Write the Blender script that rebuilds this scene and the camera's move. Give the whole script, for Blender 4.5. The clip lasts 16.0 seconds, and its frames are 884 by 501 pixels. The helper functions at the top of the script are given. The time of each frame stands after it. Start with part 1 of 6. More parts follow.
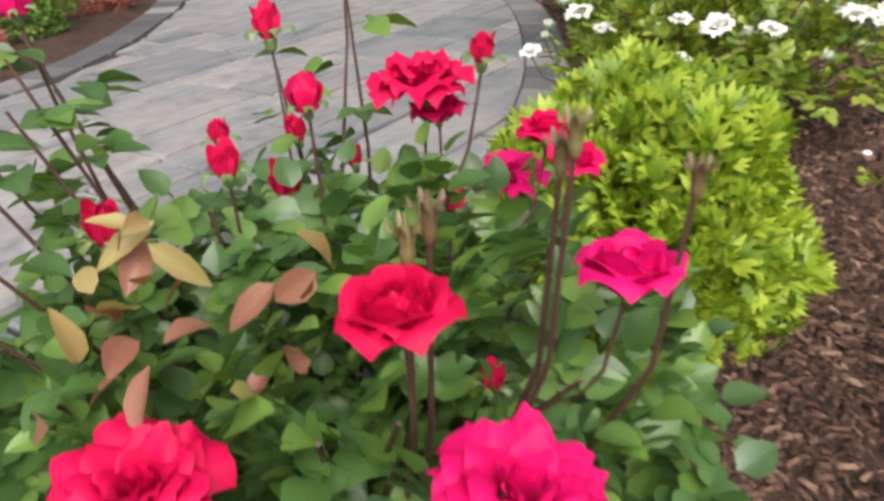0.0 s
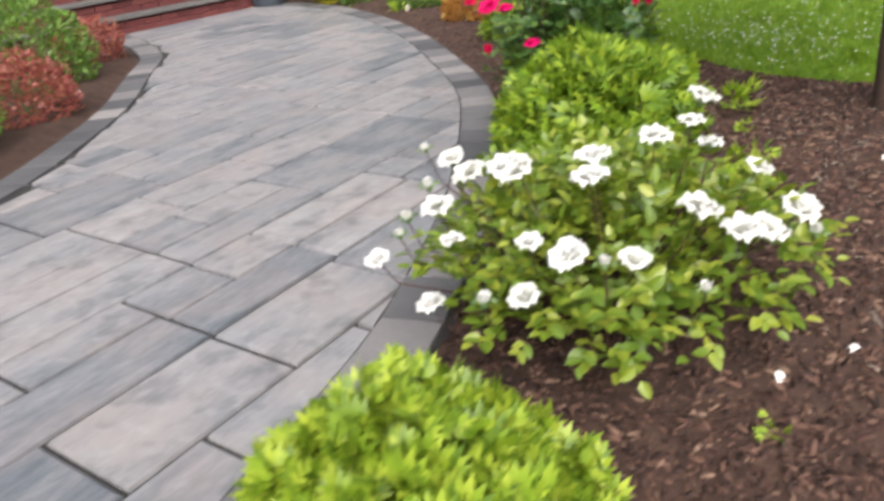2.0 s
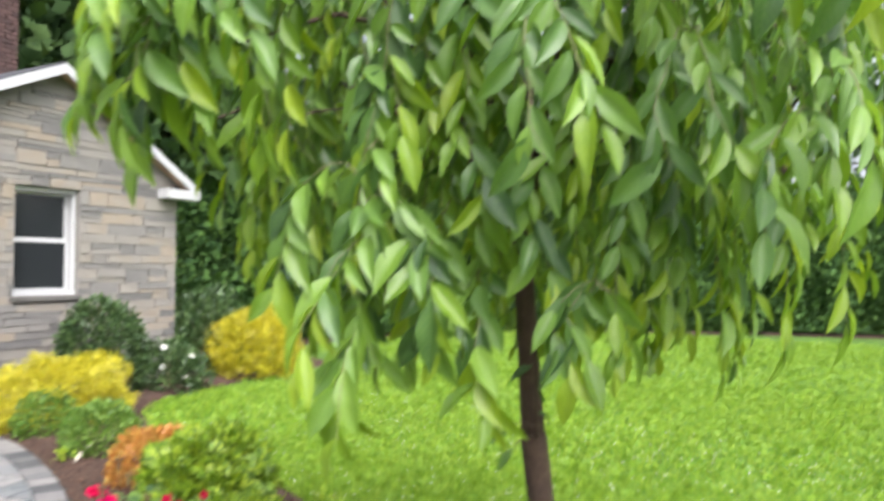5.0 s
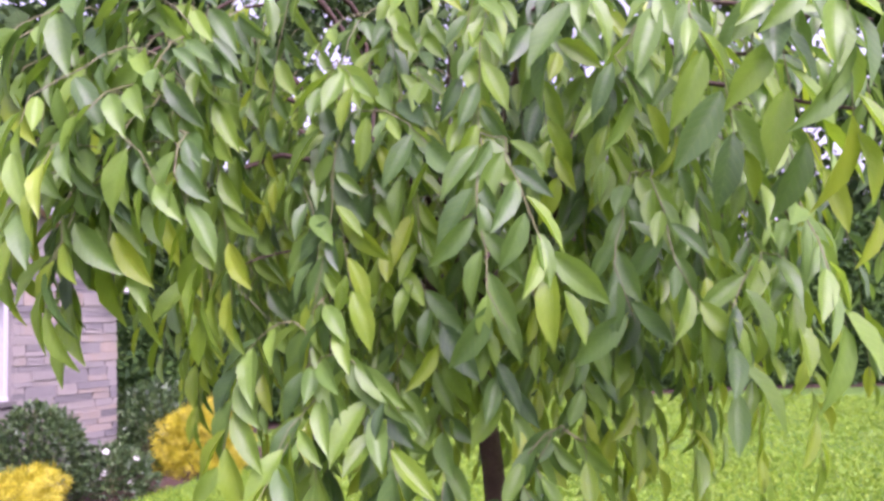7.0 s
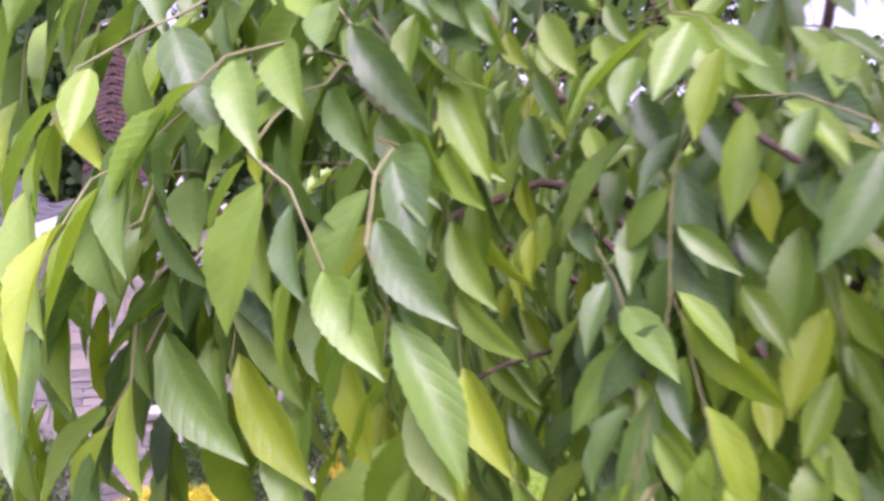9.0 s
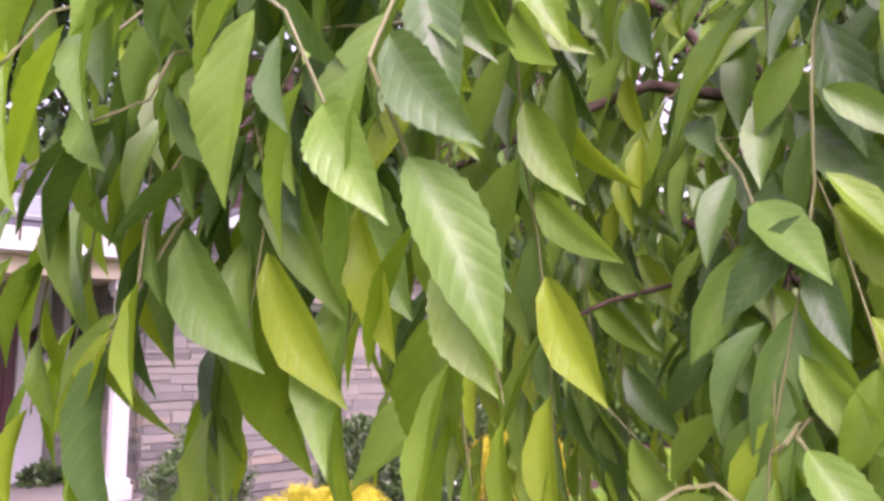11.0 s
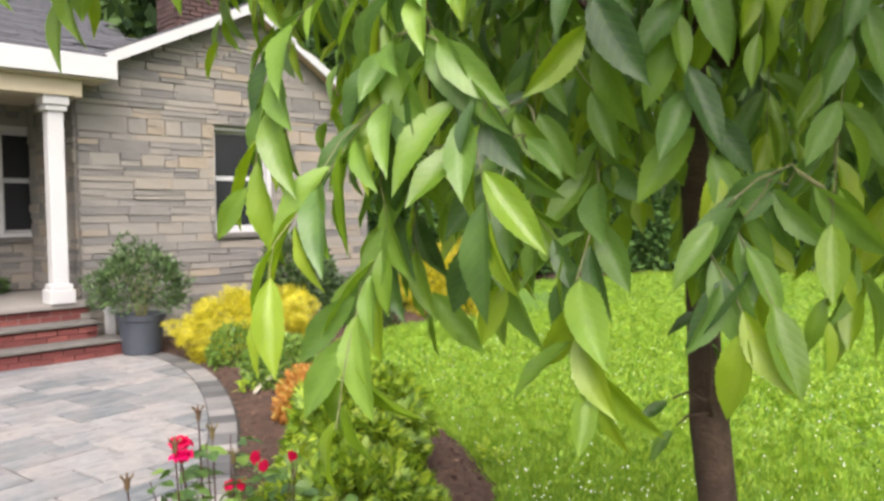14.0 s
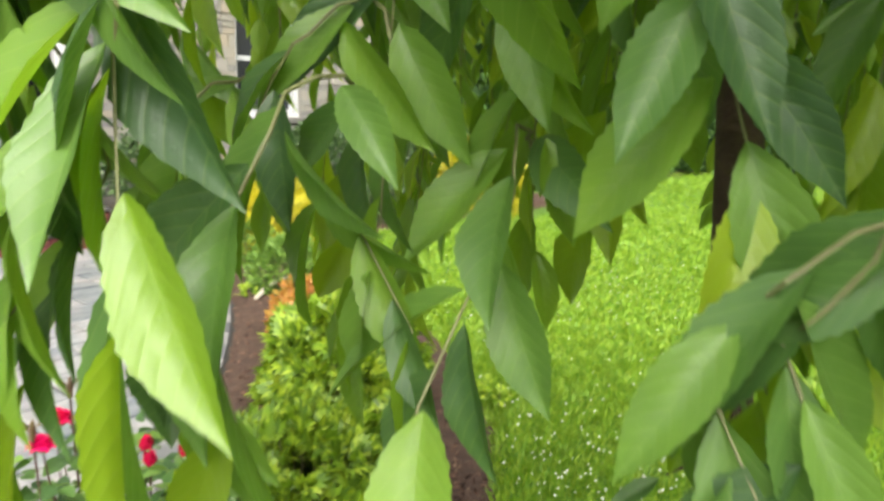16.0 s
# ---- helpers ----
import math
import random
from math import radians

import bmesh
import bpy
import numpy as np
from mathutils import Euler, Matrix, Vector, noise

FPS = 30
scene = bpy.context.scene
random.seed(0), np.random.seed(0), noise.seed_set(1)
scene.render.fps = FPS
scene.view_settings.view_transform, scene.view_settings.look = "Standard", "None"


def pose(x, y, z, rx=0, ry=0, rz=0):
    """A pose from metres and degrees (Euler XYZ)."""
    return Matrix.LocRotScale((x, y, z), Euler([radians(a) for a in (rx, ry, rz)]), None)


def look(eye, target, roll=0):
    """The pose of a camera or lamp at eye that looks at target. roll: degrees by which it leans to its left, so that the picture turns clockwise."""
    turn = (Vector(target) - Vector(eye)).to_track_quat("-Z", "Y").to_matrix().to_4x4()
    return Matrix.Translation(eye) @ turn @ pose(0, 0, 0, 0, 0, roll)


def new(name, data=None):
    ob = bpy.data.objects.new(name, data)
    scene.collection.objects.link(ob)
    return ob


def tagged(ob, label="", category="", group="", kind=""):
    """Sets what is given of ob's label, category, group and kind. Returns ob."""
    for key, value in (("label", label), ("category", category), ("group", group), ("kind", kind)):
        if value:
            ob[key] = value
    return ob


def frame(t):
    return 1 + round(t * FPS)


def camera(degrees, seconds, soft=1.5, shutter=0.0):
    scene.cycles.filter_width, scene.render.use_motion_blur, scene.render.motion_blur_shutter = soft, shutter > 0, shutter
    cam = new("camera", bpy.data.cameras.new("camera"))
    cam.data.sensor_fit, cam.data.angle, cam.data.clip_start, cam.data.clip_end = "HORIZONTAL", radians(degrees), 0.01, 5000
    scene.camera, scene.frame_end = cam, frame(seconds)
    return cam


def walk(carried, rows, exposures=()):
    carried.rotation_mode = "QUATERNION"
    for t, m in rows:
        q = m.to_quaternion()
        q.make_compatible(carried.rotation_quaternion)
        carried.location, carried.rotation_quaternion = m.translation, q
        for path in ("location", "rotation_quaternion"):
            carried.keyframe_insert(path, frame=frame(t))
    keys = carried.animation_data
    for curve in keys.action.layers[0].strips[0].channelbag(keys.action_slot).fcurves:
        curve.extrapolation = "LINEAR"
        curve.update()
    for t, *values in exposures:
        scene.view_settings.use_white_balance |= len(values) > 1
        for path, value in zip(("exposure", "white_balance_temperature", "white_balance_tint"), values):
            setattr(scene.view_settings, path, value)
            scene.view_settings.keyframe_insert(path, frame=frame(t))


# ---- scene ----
cam = camera(61.0, 16.0, soft=3.0, shutter=0.4)
PATH = [
    (0, (0.078, -0.436, 0.814), (1.224, 0.918, -0.109), -2.7),
    (0.5, (0.149, -0.341, 0.834), (1.211, 1.07, -0.105), -4.8),
    (1, (0.228, -0.342, 0.923), (1.238, 1.101, -0.023), -6.9),
    (1.5, (0.509, -0.325, 0.972), (1.532, 1.138, 0.071), -7.3),
    (2, (0.818, -0.383, 1.121), (1.899, 1.055, 0.246), -6.2),
    (2.5, (1.061, -0.377, 1.146), (2.294, 0.957, 0.31), -5.4),
    (3, (1.383, -0.276, 1.22), (2.774, 0.948, 0.468), -3.0),
    (3.5, (1.519, -0.253, 1.316), (2.983, 0.998, 0.777), -2.5),
    (4, (1.727, -0.24, 1.452), (3.188, 1.085, 1.117), -3.6),
    (4.5, (1.915, -0.236, 1.541), (3.415, 1.08, 1.405), -2.2),
    (5, (2.078, -0.213, 1.618), (3.702, 0.954, 1.668), 0.4),
    (5.2, (2.155, -0.175, 1.672), (3.823, 0.923, 1.791), 0.3),
    (7.5, (2.130, -0.155, 1.872), (3.806, 0.909, 2.116), -3.6),
    (8, (2.385, 0.031, 1.956), (3.876, 1.341, 2.199), -4.2),
    (8.5, (2.583, 0.286, 2.021), (4.016, 1.657, 2.279), -1.3),
    (9, (2.677, 0.530, 2.068), (4.082, 1.930, 2.322), 0.3),
    (9.2, (2.712, 0.593, 2.085), (4.087, 2.025, 2.322), 0.9),
    (11.3, (2.830, 0.603, 1.945), (3.933, 2.250, 2.213), -0.4),
    (11.5, (2.798, 0.553, 1.919), (3.895, 2.207, 2.172), -0.2),
    (12, (2.729, 0.418, 1.820), (3.811, 2.087, 2.028), -0.1),
    (12.5, (2.734, 0.290, 1.708), (3.802, 1.974, 1.856), 0.1),
    (13, (2.768, 0.104, 1.585), (3.809, 1.810, 1.654), 0.7),
    (13.5, (2.836, 0.061, 1.520), (3.947, 1.723, 1.474), 1.1),
    (14, (2.778, 0.045, 1.538), (4.015, 1.613, 1.427), -0.4),
    (14.5, (2.850, 0.035, 1.544), (4.079, 1.602, 1.364), -0.2),
    (15, (3.053, 0.054, 1.599), (4.238, 1.633, 1.278), -0.5),
    (15.2, (3.115, 0.074, 1.567), (4.282, 1.654, 1.190), -0.3),
    (15.5, (3.270, 0.217, 1.602), (4.297, 1.864, 1.117), -0.5),
    (16, (3.369, 0.394, 1.645), (4.472, 2.009, 1.228), 1.8),
]
walk(cam, [(t, look(eye, target, roll)) for t, eye, target, roll in PATH],
     [(0.0, 0.97, 6650, 10), (1.5, 1.05, 6450, 16), (3.0, 1.26, 6480, 7), (5.2, 1.68, 6300, 12), (7.5, 1.73, 5850, 62), (9.0, 1.85, 5950, 60), (11.5, 1.75, 6650, 44), (12.5, 1.59, 7050, 22), (13.5, 1.56, 6800, 14), (14.5, 1.62, 6900, 12), (15.5, 1.69, 7100, 2), (16.0, 1.77, 6900, 2)])

# ---- world and sun: a bright overcast afternoon ----
SUN_UP, SUN_ROUND = radians(50), radians(215)
world = bpy.data.worlds.new("overcast_sky")
scene.world = world
world.use_nodes = True
wn = world.node_tree.nodes
sky = wn.new("ShaderNodeTexSky")
sky.sky_type, sky.sun_disc = "NISHITA", False
sky.sun_elevation, sky.sun_rotation = SUN_UP, SUN_ROUND
sky.air_density, sky.dust_density, sky.ozone_density = 1.0, 6.0, 1.0
pale = wn.new("ShaderNodeHueSaturation")
pale.inputs["Saturation"].default_value = 0.3
world.node_tree.links.new(sky.outputs[0], pale.inputs["Color"])
world.node_tree.links.new(pale.outputs[0], wn["Background"].inputs["Color"])
wn["Background"].inputs["Strength"].default_value = 0.15
sun = new("sun", bpy.data.lights.new("sun", "SUN"))
sun.data.energy, sun.data.angle, sun.data.color = 0.65, radians(50), (1.0, 0.97, 0.92)
sun.matrix_world = look((0, 0, 30), (-30 * math.cos(SUN_UP) * math.sin(SUN_ROUND), -30 * math.cos(SUN_UP) * math.cos(SUN_ROUND), 30 - 30 * math.sin(SUN_UP)))

# ---- materials ----
def material(name, base, rough=0.6, metal=0.0):
    m = bpy.data.materials.new(name)
    m.use_nodes = True
    p = m.node_tree.nodes["Principled BSDF"]
    p.inputs["Base Color"].default_value = (*base, 1)
    p.inputs["Roughness"].default_value, p.inputs["Metallic"].default_value = rough, metal
    return m


def node(m, kind, **inputs):
    n = m.node_tree.nodes.new(kind)
    for k, v in inputs.items():
        n.inputs[k].default_value = v
    return n


def link(m, a, b):
    m.node_tree.links.new(a, b)


def ramp(m, fac, stops):
    r = m.node_tree.nodes.new("ShaderNodeValToRGB")
    e = r.color_ramp.elements
    while len(e) < len(stops):
        e.new(0.5)
    for el, (pos, col) in zip(e, stops):
        el.position, el.color = pos, (*col, 1)
    link(m, fac, r.inputs[0])
    return r.outputs[0]


def mixed(m, fac, a, b, how="MIX"):
    x = m.node_tree.nodes.new("ShaderNodeMix")
    x.data_type, x.blend_type = "RGBA", how
    for sock, v in ((x.inputs[0], fac), (x.inputs[6], a), (x.inputs[7], b)):
        if isinstance(v, (int, float)):
            sock.default_value = v
        elif isinstance(v, tuple):
            sock.default_value = (*v, 1)
        else:
            link(m, v, sock)
    return x.outputs[2]


def surface(name, stops, scale=8.0, rough=0.8, bump=0.3, grain=60.0, metal=0.0, pick="", spread=0.35, depth=0.01, stretch=(1, 1, 1), spin=0.0):
    """A mottled surface: a colour ramp over two noises, with relief; pick ('object' or 'island') shifts each piece."""
    m = material(name, stops[0][1], rough, metal)
    p = m.node_tree.nodes["Principled BSDF"]
    tc = m.node_tree.nodes.new("ShaderNodeNewGeometry")
    mp = node(m, "ShaderNodeMapping", Scale=stretch)
    if spin:
        mp.vector_type = "TEXTURE"
        mp.inputs["Scale"].default_value = [1 / k for k in stretch]
        mp.inputs["Rotation"].default_value = (0, 0, spin)
    link(m, tc.outputs["Position"], mp.inputs[0])
    big = node(m, "ShaderNodeTexNoise", Scale=scale, Detail=5.0, Roughness=0.6)
    fine = node(m, "ShaderNodeTexNoise", Scale=grain, Detail=4.0, Roughness=0.65)
    link(m, mp.outputs[0], big.inputs["Vector"])
    link(m, mp.outputs[0], fine.inputs["Vector"])
    fac = mixed(m, 0.35, big.outputs[0], fine.outputs[0])
    if pick:
        r = m.node_tree.nodes.new("ShaderNodeObjectInfo").outputs["Random"] if pick == "object" else tc.outputs["Random Per Island"]
        fac = mixed(m, spread, fac, r)
    link(m, ramp(m, fac, stops), p.inputs["Base Color"])
    b = node(m, "ShaderNodeBump", Strength=bump, Distance=depth)
    link(m, mixed(m, 0.5, big.outputs[0], fine.outputs[0]), b.inputs["Height"])
    link(m, b.outputs[0], p.inputs["Normal"])
    return m


def leaf_material(name, stops, pick="island", glow=0.35, rough=0.45, veins=0.0, spec=0.5, tint=(1.0, 1.0, 0.35)):
    """Leaf tissue: each leaf takes its own tone, light passes partly through it; veins need a UV map."""
    m = material(name, stops[0][1], rough)
    t = m.node_tree
    p = t.nodes["Principled BSDF"]
    p.inputs["Specular IOR Level"].default_value = spec
    geo = t.nodes.new("ShaderNodeNewGeometry")
    r = t.nodes.new("ShaderNodeObjectInfo").outputs["Random"] if pick == "object" else geo.outputs["Random Per Island"]
    n = node(m, "ShaderNodeTexNoise", Scale=25.0, Detail=3.0)
    link(m, geo.outputs["Position"], n.inputs["Vector"])
    col = ramp(m, mixed(m, 0.3, r, n.outputs[0]), stops)
    if veins:
        uv = t.nodes.new("ShaderNodeUVMap")
        sep = t.nodes.new("ShaderNodeSeparateXYZ")
        link(m, uv.outputs[0], sep.inputs[0])
        def calc(op, a, b=0.0):
            c = t.nodes.new("ShaderNodeMath")
            c.operation = op
            for s, v in zip(c.inputs, (a, b)):
                if isinstance(v, (int, float)):
                    s.default_value = v
                else:
                    link(m, v, s)
            return c.outputs[0]
        side = calc("ABSOLUTE", calc("SUBTRACT", sep.outputs[0], 0.5))
        bend = calc("MULTIPLY", calc("MULTIPLY", side, side), 4.0)
        slant = calc("SUBTRACT", calc("MULTIPLY", sep.outputs[1], 8.5), calc("ADD", calc("MULTIPLY", side, 3.2), bend))
        rib = calc("ABSOLUTE", calc("SUBTRACT", calc("FRACT", slant), 0.5))
        vein = calc("SMOOTH_MIN", calc("MULTIPLY", rib, 2.2), calc("MULTIPLY", side, 14.0))
        line = ramp(m, vein, [(0.0, (1, 1, 1)), (0.22, (0, 0, 0))])
        col = mixed(m, calc("MULTIPLY", line, 0.11), col, (0.40, 0.52, 0.16))
        b = node(m, "ShaderNodeBump", Strength=veins, Distance=0.004)
        wrinkle = node(m, "ShaderNodeTexNoise", Scale=140.0, Detail=2.0)
        link(m, geo.outputs["Position"], wrinkle.inputs["Vector"])
        drops = node(m, "ShaderNodeTexVoronoi", Scale=110.0)
        link(m, geo.outputs["Position"], drops.inputs["Vector"])
        bead = ramp(m, drops.outputs["Distance"], [(0.12, (1, 1, 1)), (0.22, (0, 0, 0))])
        relief = calc("ADD", calc("MINIMUM", vein, 0.6), calc("MULTIPLY", wrinkle.outputs[0], 0.7))
        link(m, calc("ADD", relief, calc("MULTIPLY", bead, 0.5)), b.inputs["Height"])
        link(m, b.outputs[0], p.inputs["Normal"])
    link(m, col, p.inputs["Base Color"])
    tr = t.nodes.new("ShaderNodeBsdfTranslucent")
    link(m, mixed(m, 1.0, col, tint, "MULTIPLY"), tr.inputs[0])
    mx = node(m, "ShaderNodeMixShader", Fac=glow)
    link(m, p.outputs[0], mx.inputs[1])
    link(m, tr.outputs[0], mx.inputs[2])
    link(m, mx.outputs[0], t.nodes["Material Output"].inputs[0])
    return m


PAVER = surface("grey_paver", [(0.30, (0.0570, 0.0741, 0.0855)), (0.42, (0.1263, 0.1349, 0.1463)), (0.54, (0.2014, 0.2023, 0.2090)), (0.72, (0.2840, 0.2736, 0.2707))], scale=3.6, rough=0.5, bump=0.45, grain=20, pick="object", spread=0.17, depth=0.005, stretch=(0.75, 2.3, 1.0), spin=radians(16.3))


def patches(mat, colour, amount, scale, start=0.42, end=0.68):
    """Lay soft clouds over a surface's colour, shifted from piece to piece."""
    p = mat.node_tree.nodes["Principled BSDF"]
    old = p.inputs["Base Color"].links[0].from_socket
    geo = mat.node_tree.nodes.new("ShaderNodeNewGeometry")
    n = node(mat, "ShaderNodeTexNoise", Scale=scale, Detail=5.0)
    link(mat, geo.outputs["Position"], n.inputs["Vector"])
    r = mat.node_tree.nodes.new("ShaderNodeObjectInfo").outputs["Random"]
    k = ramp(mat, mixed(mat, 0.15, n.outputs[0], r), [(start, (0, 0, 0)), (end, (amount, amount, amount))])
    link(mat, mixed(mat, k, old, colour), p.inputs["Base Color"])


patches(PAVER, (0.30, 0.25, 0.23), 0.45, 3.2)
patches(PAVER, (0.075, 0.080, 0.085), 0.6, 8.0, 0.55, 0.70)
patches(PAVER, (0.34, 0.335, 0.33), 0.4, 17.0, 0.55, 0.72)
BORDER = surface("charcoal_paver", [(0.2, (0.052, 0.053, 0.057)), (0.5, (0.110, 0.108, 0.110)), (0.85, (0.230, 0.215, 0.208))], scale=7, rough=0.75, bump=0.5, grain=60, pick="object", spread=0.6, depth=0.004)
JOINT = surface("joint_sand", [(0.2, (0.0125, 0.0120, 0.0110)), (0.8, (0.0325, 0.0300, 0.0275))], scale=20, rough=0.95)
STONE = surface("ledge_stone", [(0.12, (0.0969, 0.0931, 0.0931)), (0.32, (0.1501, 0.1425, 0.1368)), (0.52, (0.1938, 0.1805, 0.1678)), (0.70, (0.2185, 0.1985, 0.1765)), (0.80, (0.2299, 0.1900, 0.1474)), (0.92, (0.2850, 0.2660, 0.2483))], scale=5.0, rough=0.9, bump=0.5, grain=45, pick="object", spread=0.6, depth=0.012)
MORTAR = surface("mortar", [(0.2, (0.155, 0.147, 0.138)), (0.8, (0.245, 0.230, 0.214))], scale=14, rough=0.95)
WHITE = surface("white_paint", [(0.2, (0.3807, 0.3807, 0.3892)), (0.8, (0.4335, 0.4335, 0.4432))], scale=3, rough=0.5, bump=0.05, grain=30)
CREAM = surface("cream_paint", [(0.2, (0.3840, 0.3270, 0.2381)), (0.8, (0.4480, 0.3913, 0.2877))], scale=3, rough=0.6, bump=0.05)
SOFFIT = surface("soffit_board", [(0.2, (0.4200, 0.2860, 0.1920)), (0.8, (0.5880, 0.4290, 0.3120))], scale=5, rough=0.7, bump=0.1)
SHINGLE = surface("asphalt_shingle", [(0.2, (0.0300, 0.0312, 0.0384)), (0.8, (0.0780, 0.0780, 0.0896))], scale=6, rough=0.95, bump=0.6, grain=160)
BRICK = surface("red_brick", [(0.2, (0.0936, 0.0230, 0.0216)), (0.55, (0.1368, 0.0331, 0.0302)), (0.85, (0.1728, 0.0540, 0.0468))], scale=9, rough=0.85, bump=0.4, grain=80, pick="object", spread=0.5)
CHIMNEY = surface("dark_chimney_brick", [(0.2, (0.0360, 0.0210, 0.0210)), (0.8, (0.0840, 0.0450, 0.0420))], scale=9, rough=0.9, bump=0.4, grain=80, pick="object", spread=0.5)
TREAD = surface("bluestone_tread", [(0.2, (0.0638, 0.0598, 0.0574)), (0.8, (0.1275, 0.1179, 0.1091))], scale=5, rough=0.8, bump=0.4, grain=70)
PORCHFLOOR = surface("porch_slab", [(0.2, (0.1515, 0.1402, 0.1350)), (0.8, (0.2160, 0.1995, 0.1837))], scale=4, rough=0.8)
REDWOOD = surface("red_stained_wood", [(0.2, (0.0420, 0.0081, 0.0132)), (0.8, (0.0840, 0.0203, 0.0289))], scale=4, rough=0.4, bump=0.15, grain=40, stretch=(8, 8, 0.8))
DARKDOOR = surface("dark_door", [(0.2, (0.0039, 0.0039, 0.0115)), (0.8, (0.0097, 0.0089, 0.0259))], scale=4, rough=0.6, bump=0.1)
METAL = surface("dark_bronze", [(0.2, (0.02, 0.018, 0.016)), (0.8, (0.07, 0.05, 0.04))], scale=9, rough=0.5, metal=0.7, bump=0.1)
POT = surface("slate_planter", [(0.2, (0.0270, 0.0330, 0.0455)), (0.8, (0.0540, 0.0630, 0.0813))], scale=5, rough=0.55, bump=0.15)
BARK = surface("cherry_bark", [(0.2, (0.0210, 0.0116, 0.0076)), (0.5, (0.0523, 0.0298, 0.0198)), (0.85, (0.1238, 0.0787, 0.0534))], scale=9, rough=0.85, bump=0.9, grain=70, depth=0.012, stretch=(1, 1, 1.6))
TWIG = surface("twig_bark", [(0.2, (0.0975, 0.0810, 0.0360)), (0.8, (0.1800, 0.1980, 0.0810))], scale=20, rough=0.6, bump=0.2)
CANE = surface("rose_cane", [(0.2, (0.0380, 0.0090, 0.0135)), (0.8, (0.0760, 0.0390, 0.0225))], scale=15, rough=0.55, bump=0.2)
PALEWOOD = surface("pale_dead_wood", [(0.2, (0.28, 0.25, 0.20)), (0.8, (0.45, 0.41, 0.34))], scale=14, rough=0.9, bump=0.4)
SOIL = surface("mulch_bed", [(0.2, (0.0189, 0.0099, 0.0065)), (0.5, (0.0540, 0.0273, 0.0173)), (0.85, (0.1215, 0.0684, 0.0432))], scale=12, rough=1.0, bump=1.0, grain=70, depth=0.03)
CHIP = surface("mulch_chip", [(0.15, (0.0276, 0.0133, 0.0097)), (0.5, (0.0736, 0.0363, 0.0248)), (0.8, (0.1334, 0.0699, 0.0478)), (0.96, (0.2760, 0.1886, 0.1288))], scale=30, rough=0.95, bump=0.4, pick="island", spread=0.8)
TURF = surface("lawn_turf", [(0.2, (0.0360, 0.0828, 0.0072)), (0.5, (0.0684, 0.1476, 0.0108)), (0.8, (0.1080, 0.2016, 0.0180))], scale=1.2, rough=0.9, bump=1.0, grain=55, depth=0.03)
GLASS = material("window_glass", (0.02, 0.022, 0.025), 0.06)
SCREEN = surface("insect_screen", [(0.2, (0.018, 0.017, 0.017)), (0.8, (0.035, 0.033, 0.032))], scale=5, rough=0.6)
GRASS = leaf_material("grass_blade", [(0.1, (0.0991, 0.2038, 0.0130)), (0.5, (0.1749, 0.3218, 0.0186)), (0.9, (0.3032, 0.4077, 0.0420))], glow=0.3, rough=0.5)
CHERRY = [(0.12, (0.0518, 0.1123, 0.0414)), (0.38, (0.1089, 0.2132, 0.0529)), (0.66, (0.1763, 0.3120, 0.0529)), (0.92, (0.2488, 0.4004, 0.0483))]
YOUNG = [(0.12, (0.1196, 0.2250, 0.0260)), (0.5, (0.1976, 0.3300, 0.0240)), (0.9, (0.3120, 0.4200, 0.0280))]
CHERRY_ONE = leaf_material("cherry_leaf", CHERRY, "object", 0.5, 0.40, veins=0.13, spec=0.65)
CHERRY_MANY = leaf_material("cherry_foliage", CHERRY, "island", 0.5, 0.40, veins=0.13, spec=0.65)
YOUNG_ONE = leaf_material("young_cherry_leaf", YOUNG, "object", 0.5, 0.38, veins=0.13, spec=0.7)
YOUNG_MANY = leaf_material("young_cherry_foliage", YOUNG, "island", 0.5, 0.38, veins=0.13, spec=0.7)
CHART = leaf_material("chartreuse_leaf", [(0.1, (0.085, 0.16, 0.012)), (0.5, (0.24, 0.36, 0.022)), (0.9, (0.46, 0.54, 0.06))], glow=0.35)
CHARTGREEN = leaf_material("light_green_leaf", [(0.1, (0.0648, 0.1296, 0.0121)), (0.5, (0.1728, 0.2916, 0.0197)), (0.9, (0.3888, 0.4860, 0.0454))], glow=0.35)
GOLD = leaf_material("gold_leaf", [(0.1, (0.22, 0.22, 0.010)), (0.5, (0.47, 0.42, 0.012)), (0.9, (0.62, 0.55, 0.05))], glow=0.3)
BOX = leaf_material("boxwood_leaf", [(0.1, (0.055, 0.12, 0.020)), (0.5, (0.115, 0.22, 0.030)), (0.9, (0.22, 0.34, 0.06))], glow=0.3)
DEEP = leaf_material("dark_shrub_leaf", [(0.1, (0.020, 0.045, 0.016)), (0.5, (0.045, 0.090, 0.028)), (0.9, (0.10, 0.16, 0.05))], glow=0.2)
ROSELEAF = leaf_material("rose_leaf", [(0.1, (0.0365, 0.0872, 0.0250)), (0.5, (0.0728, 0.1540, 0.0351)), (0.85, (0.1579, 0.2668, 0.0468)), (0.98, (0.2915, 0.1745, 0.0702))], glow=0.28, rough=0.36, veins=0.12, spec=0.6)
BRONZELEAF = leaf_material("young_rose_leaf", [(0.1, (0.23, 0.075, 0.055)), (0.45, (0.30, 0.13, 0.085)), (0.6, (0.36, 0.26, 0.11)), (0.9, (0.30, 0.31, 0.10))], glow=0.3, rough=0.4, veins=0.12, spec=0.5)
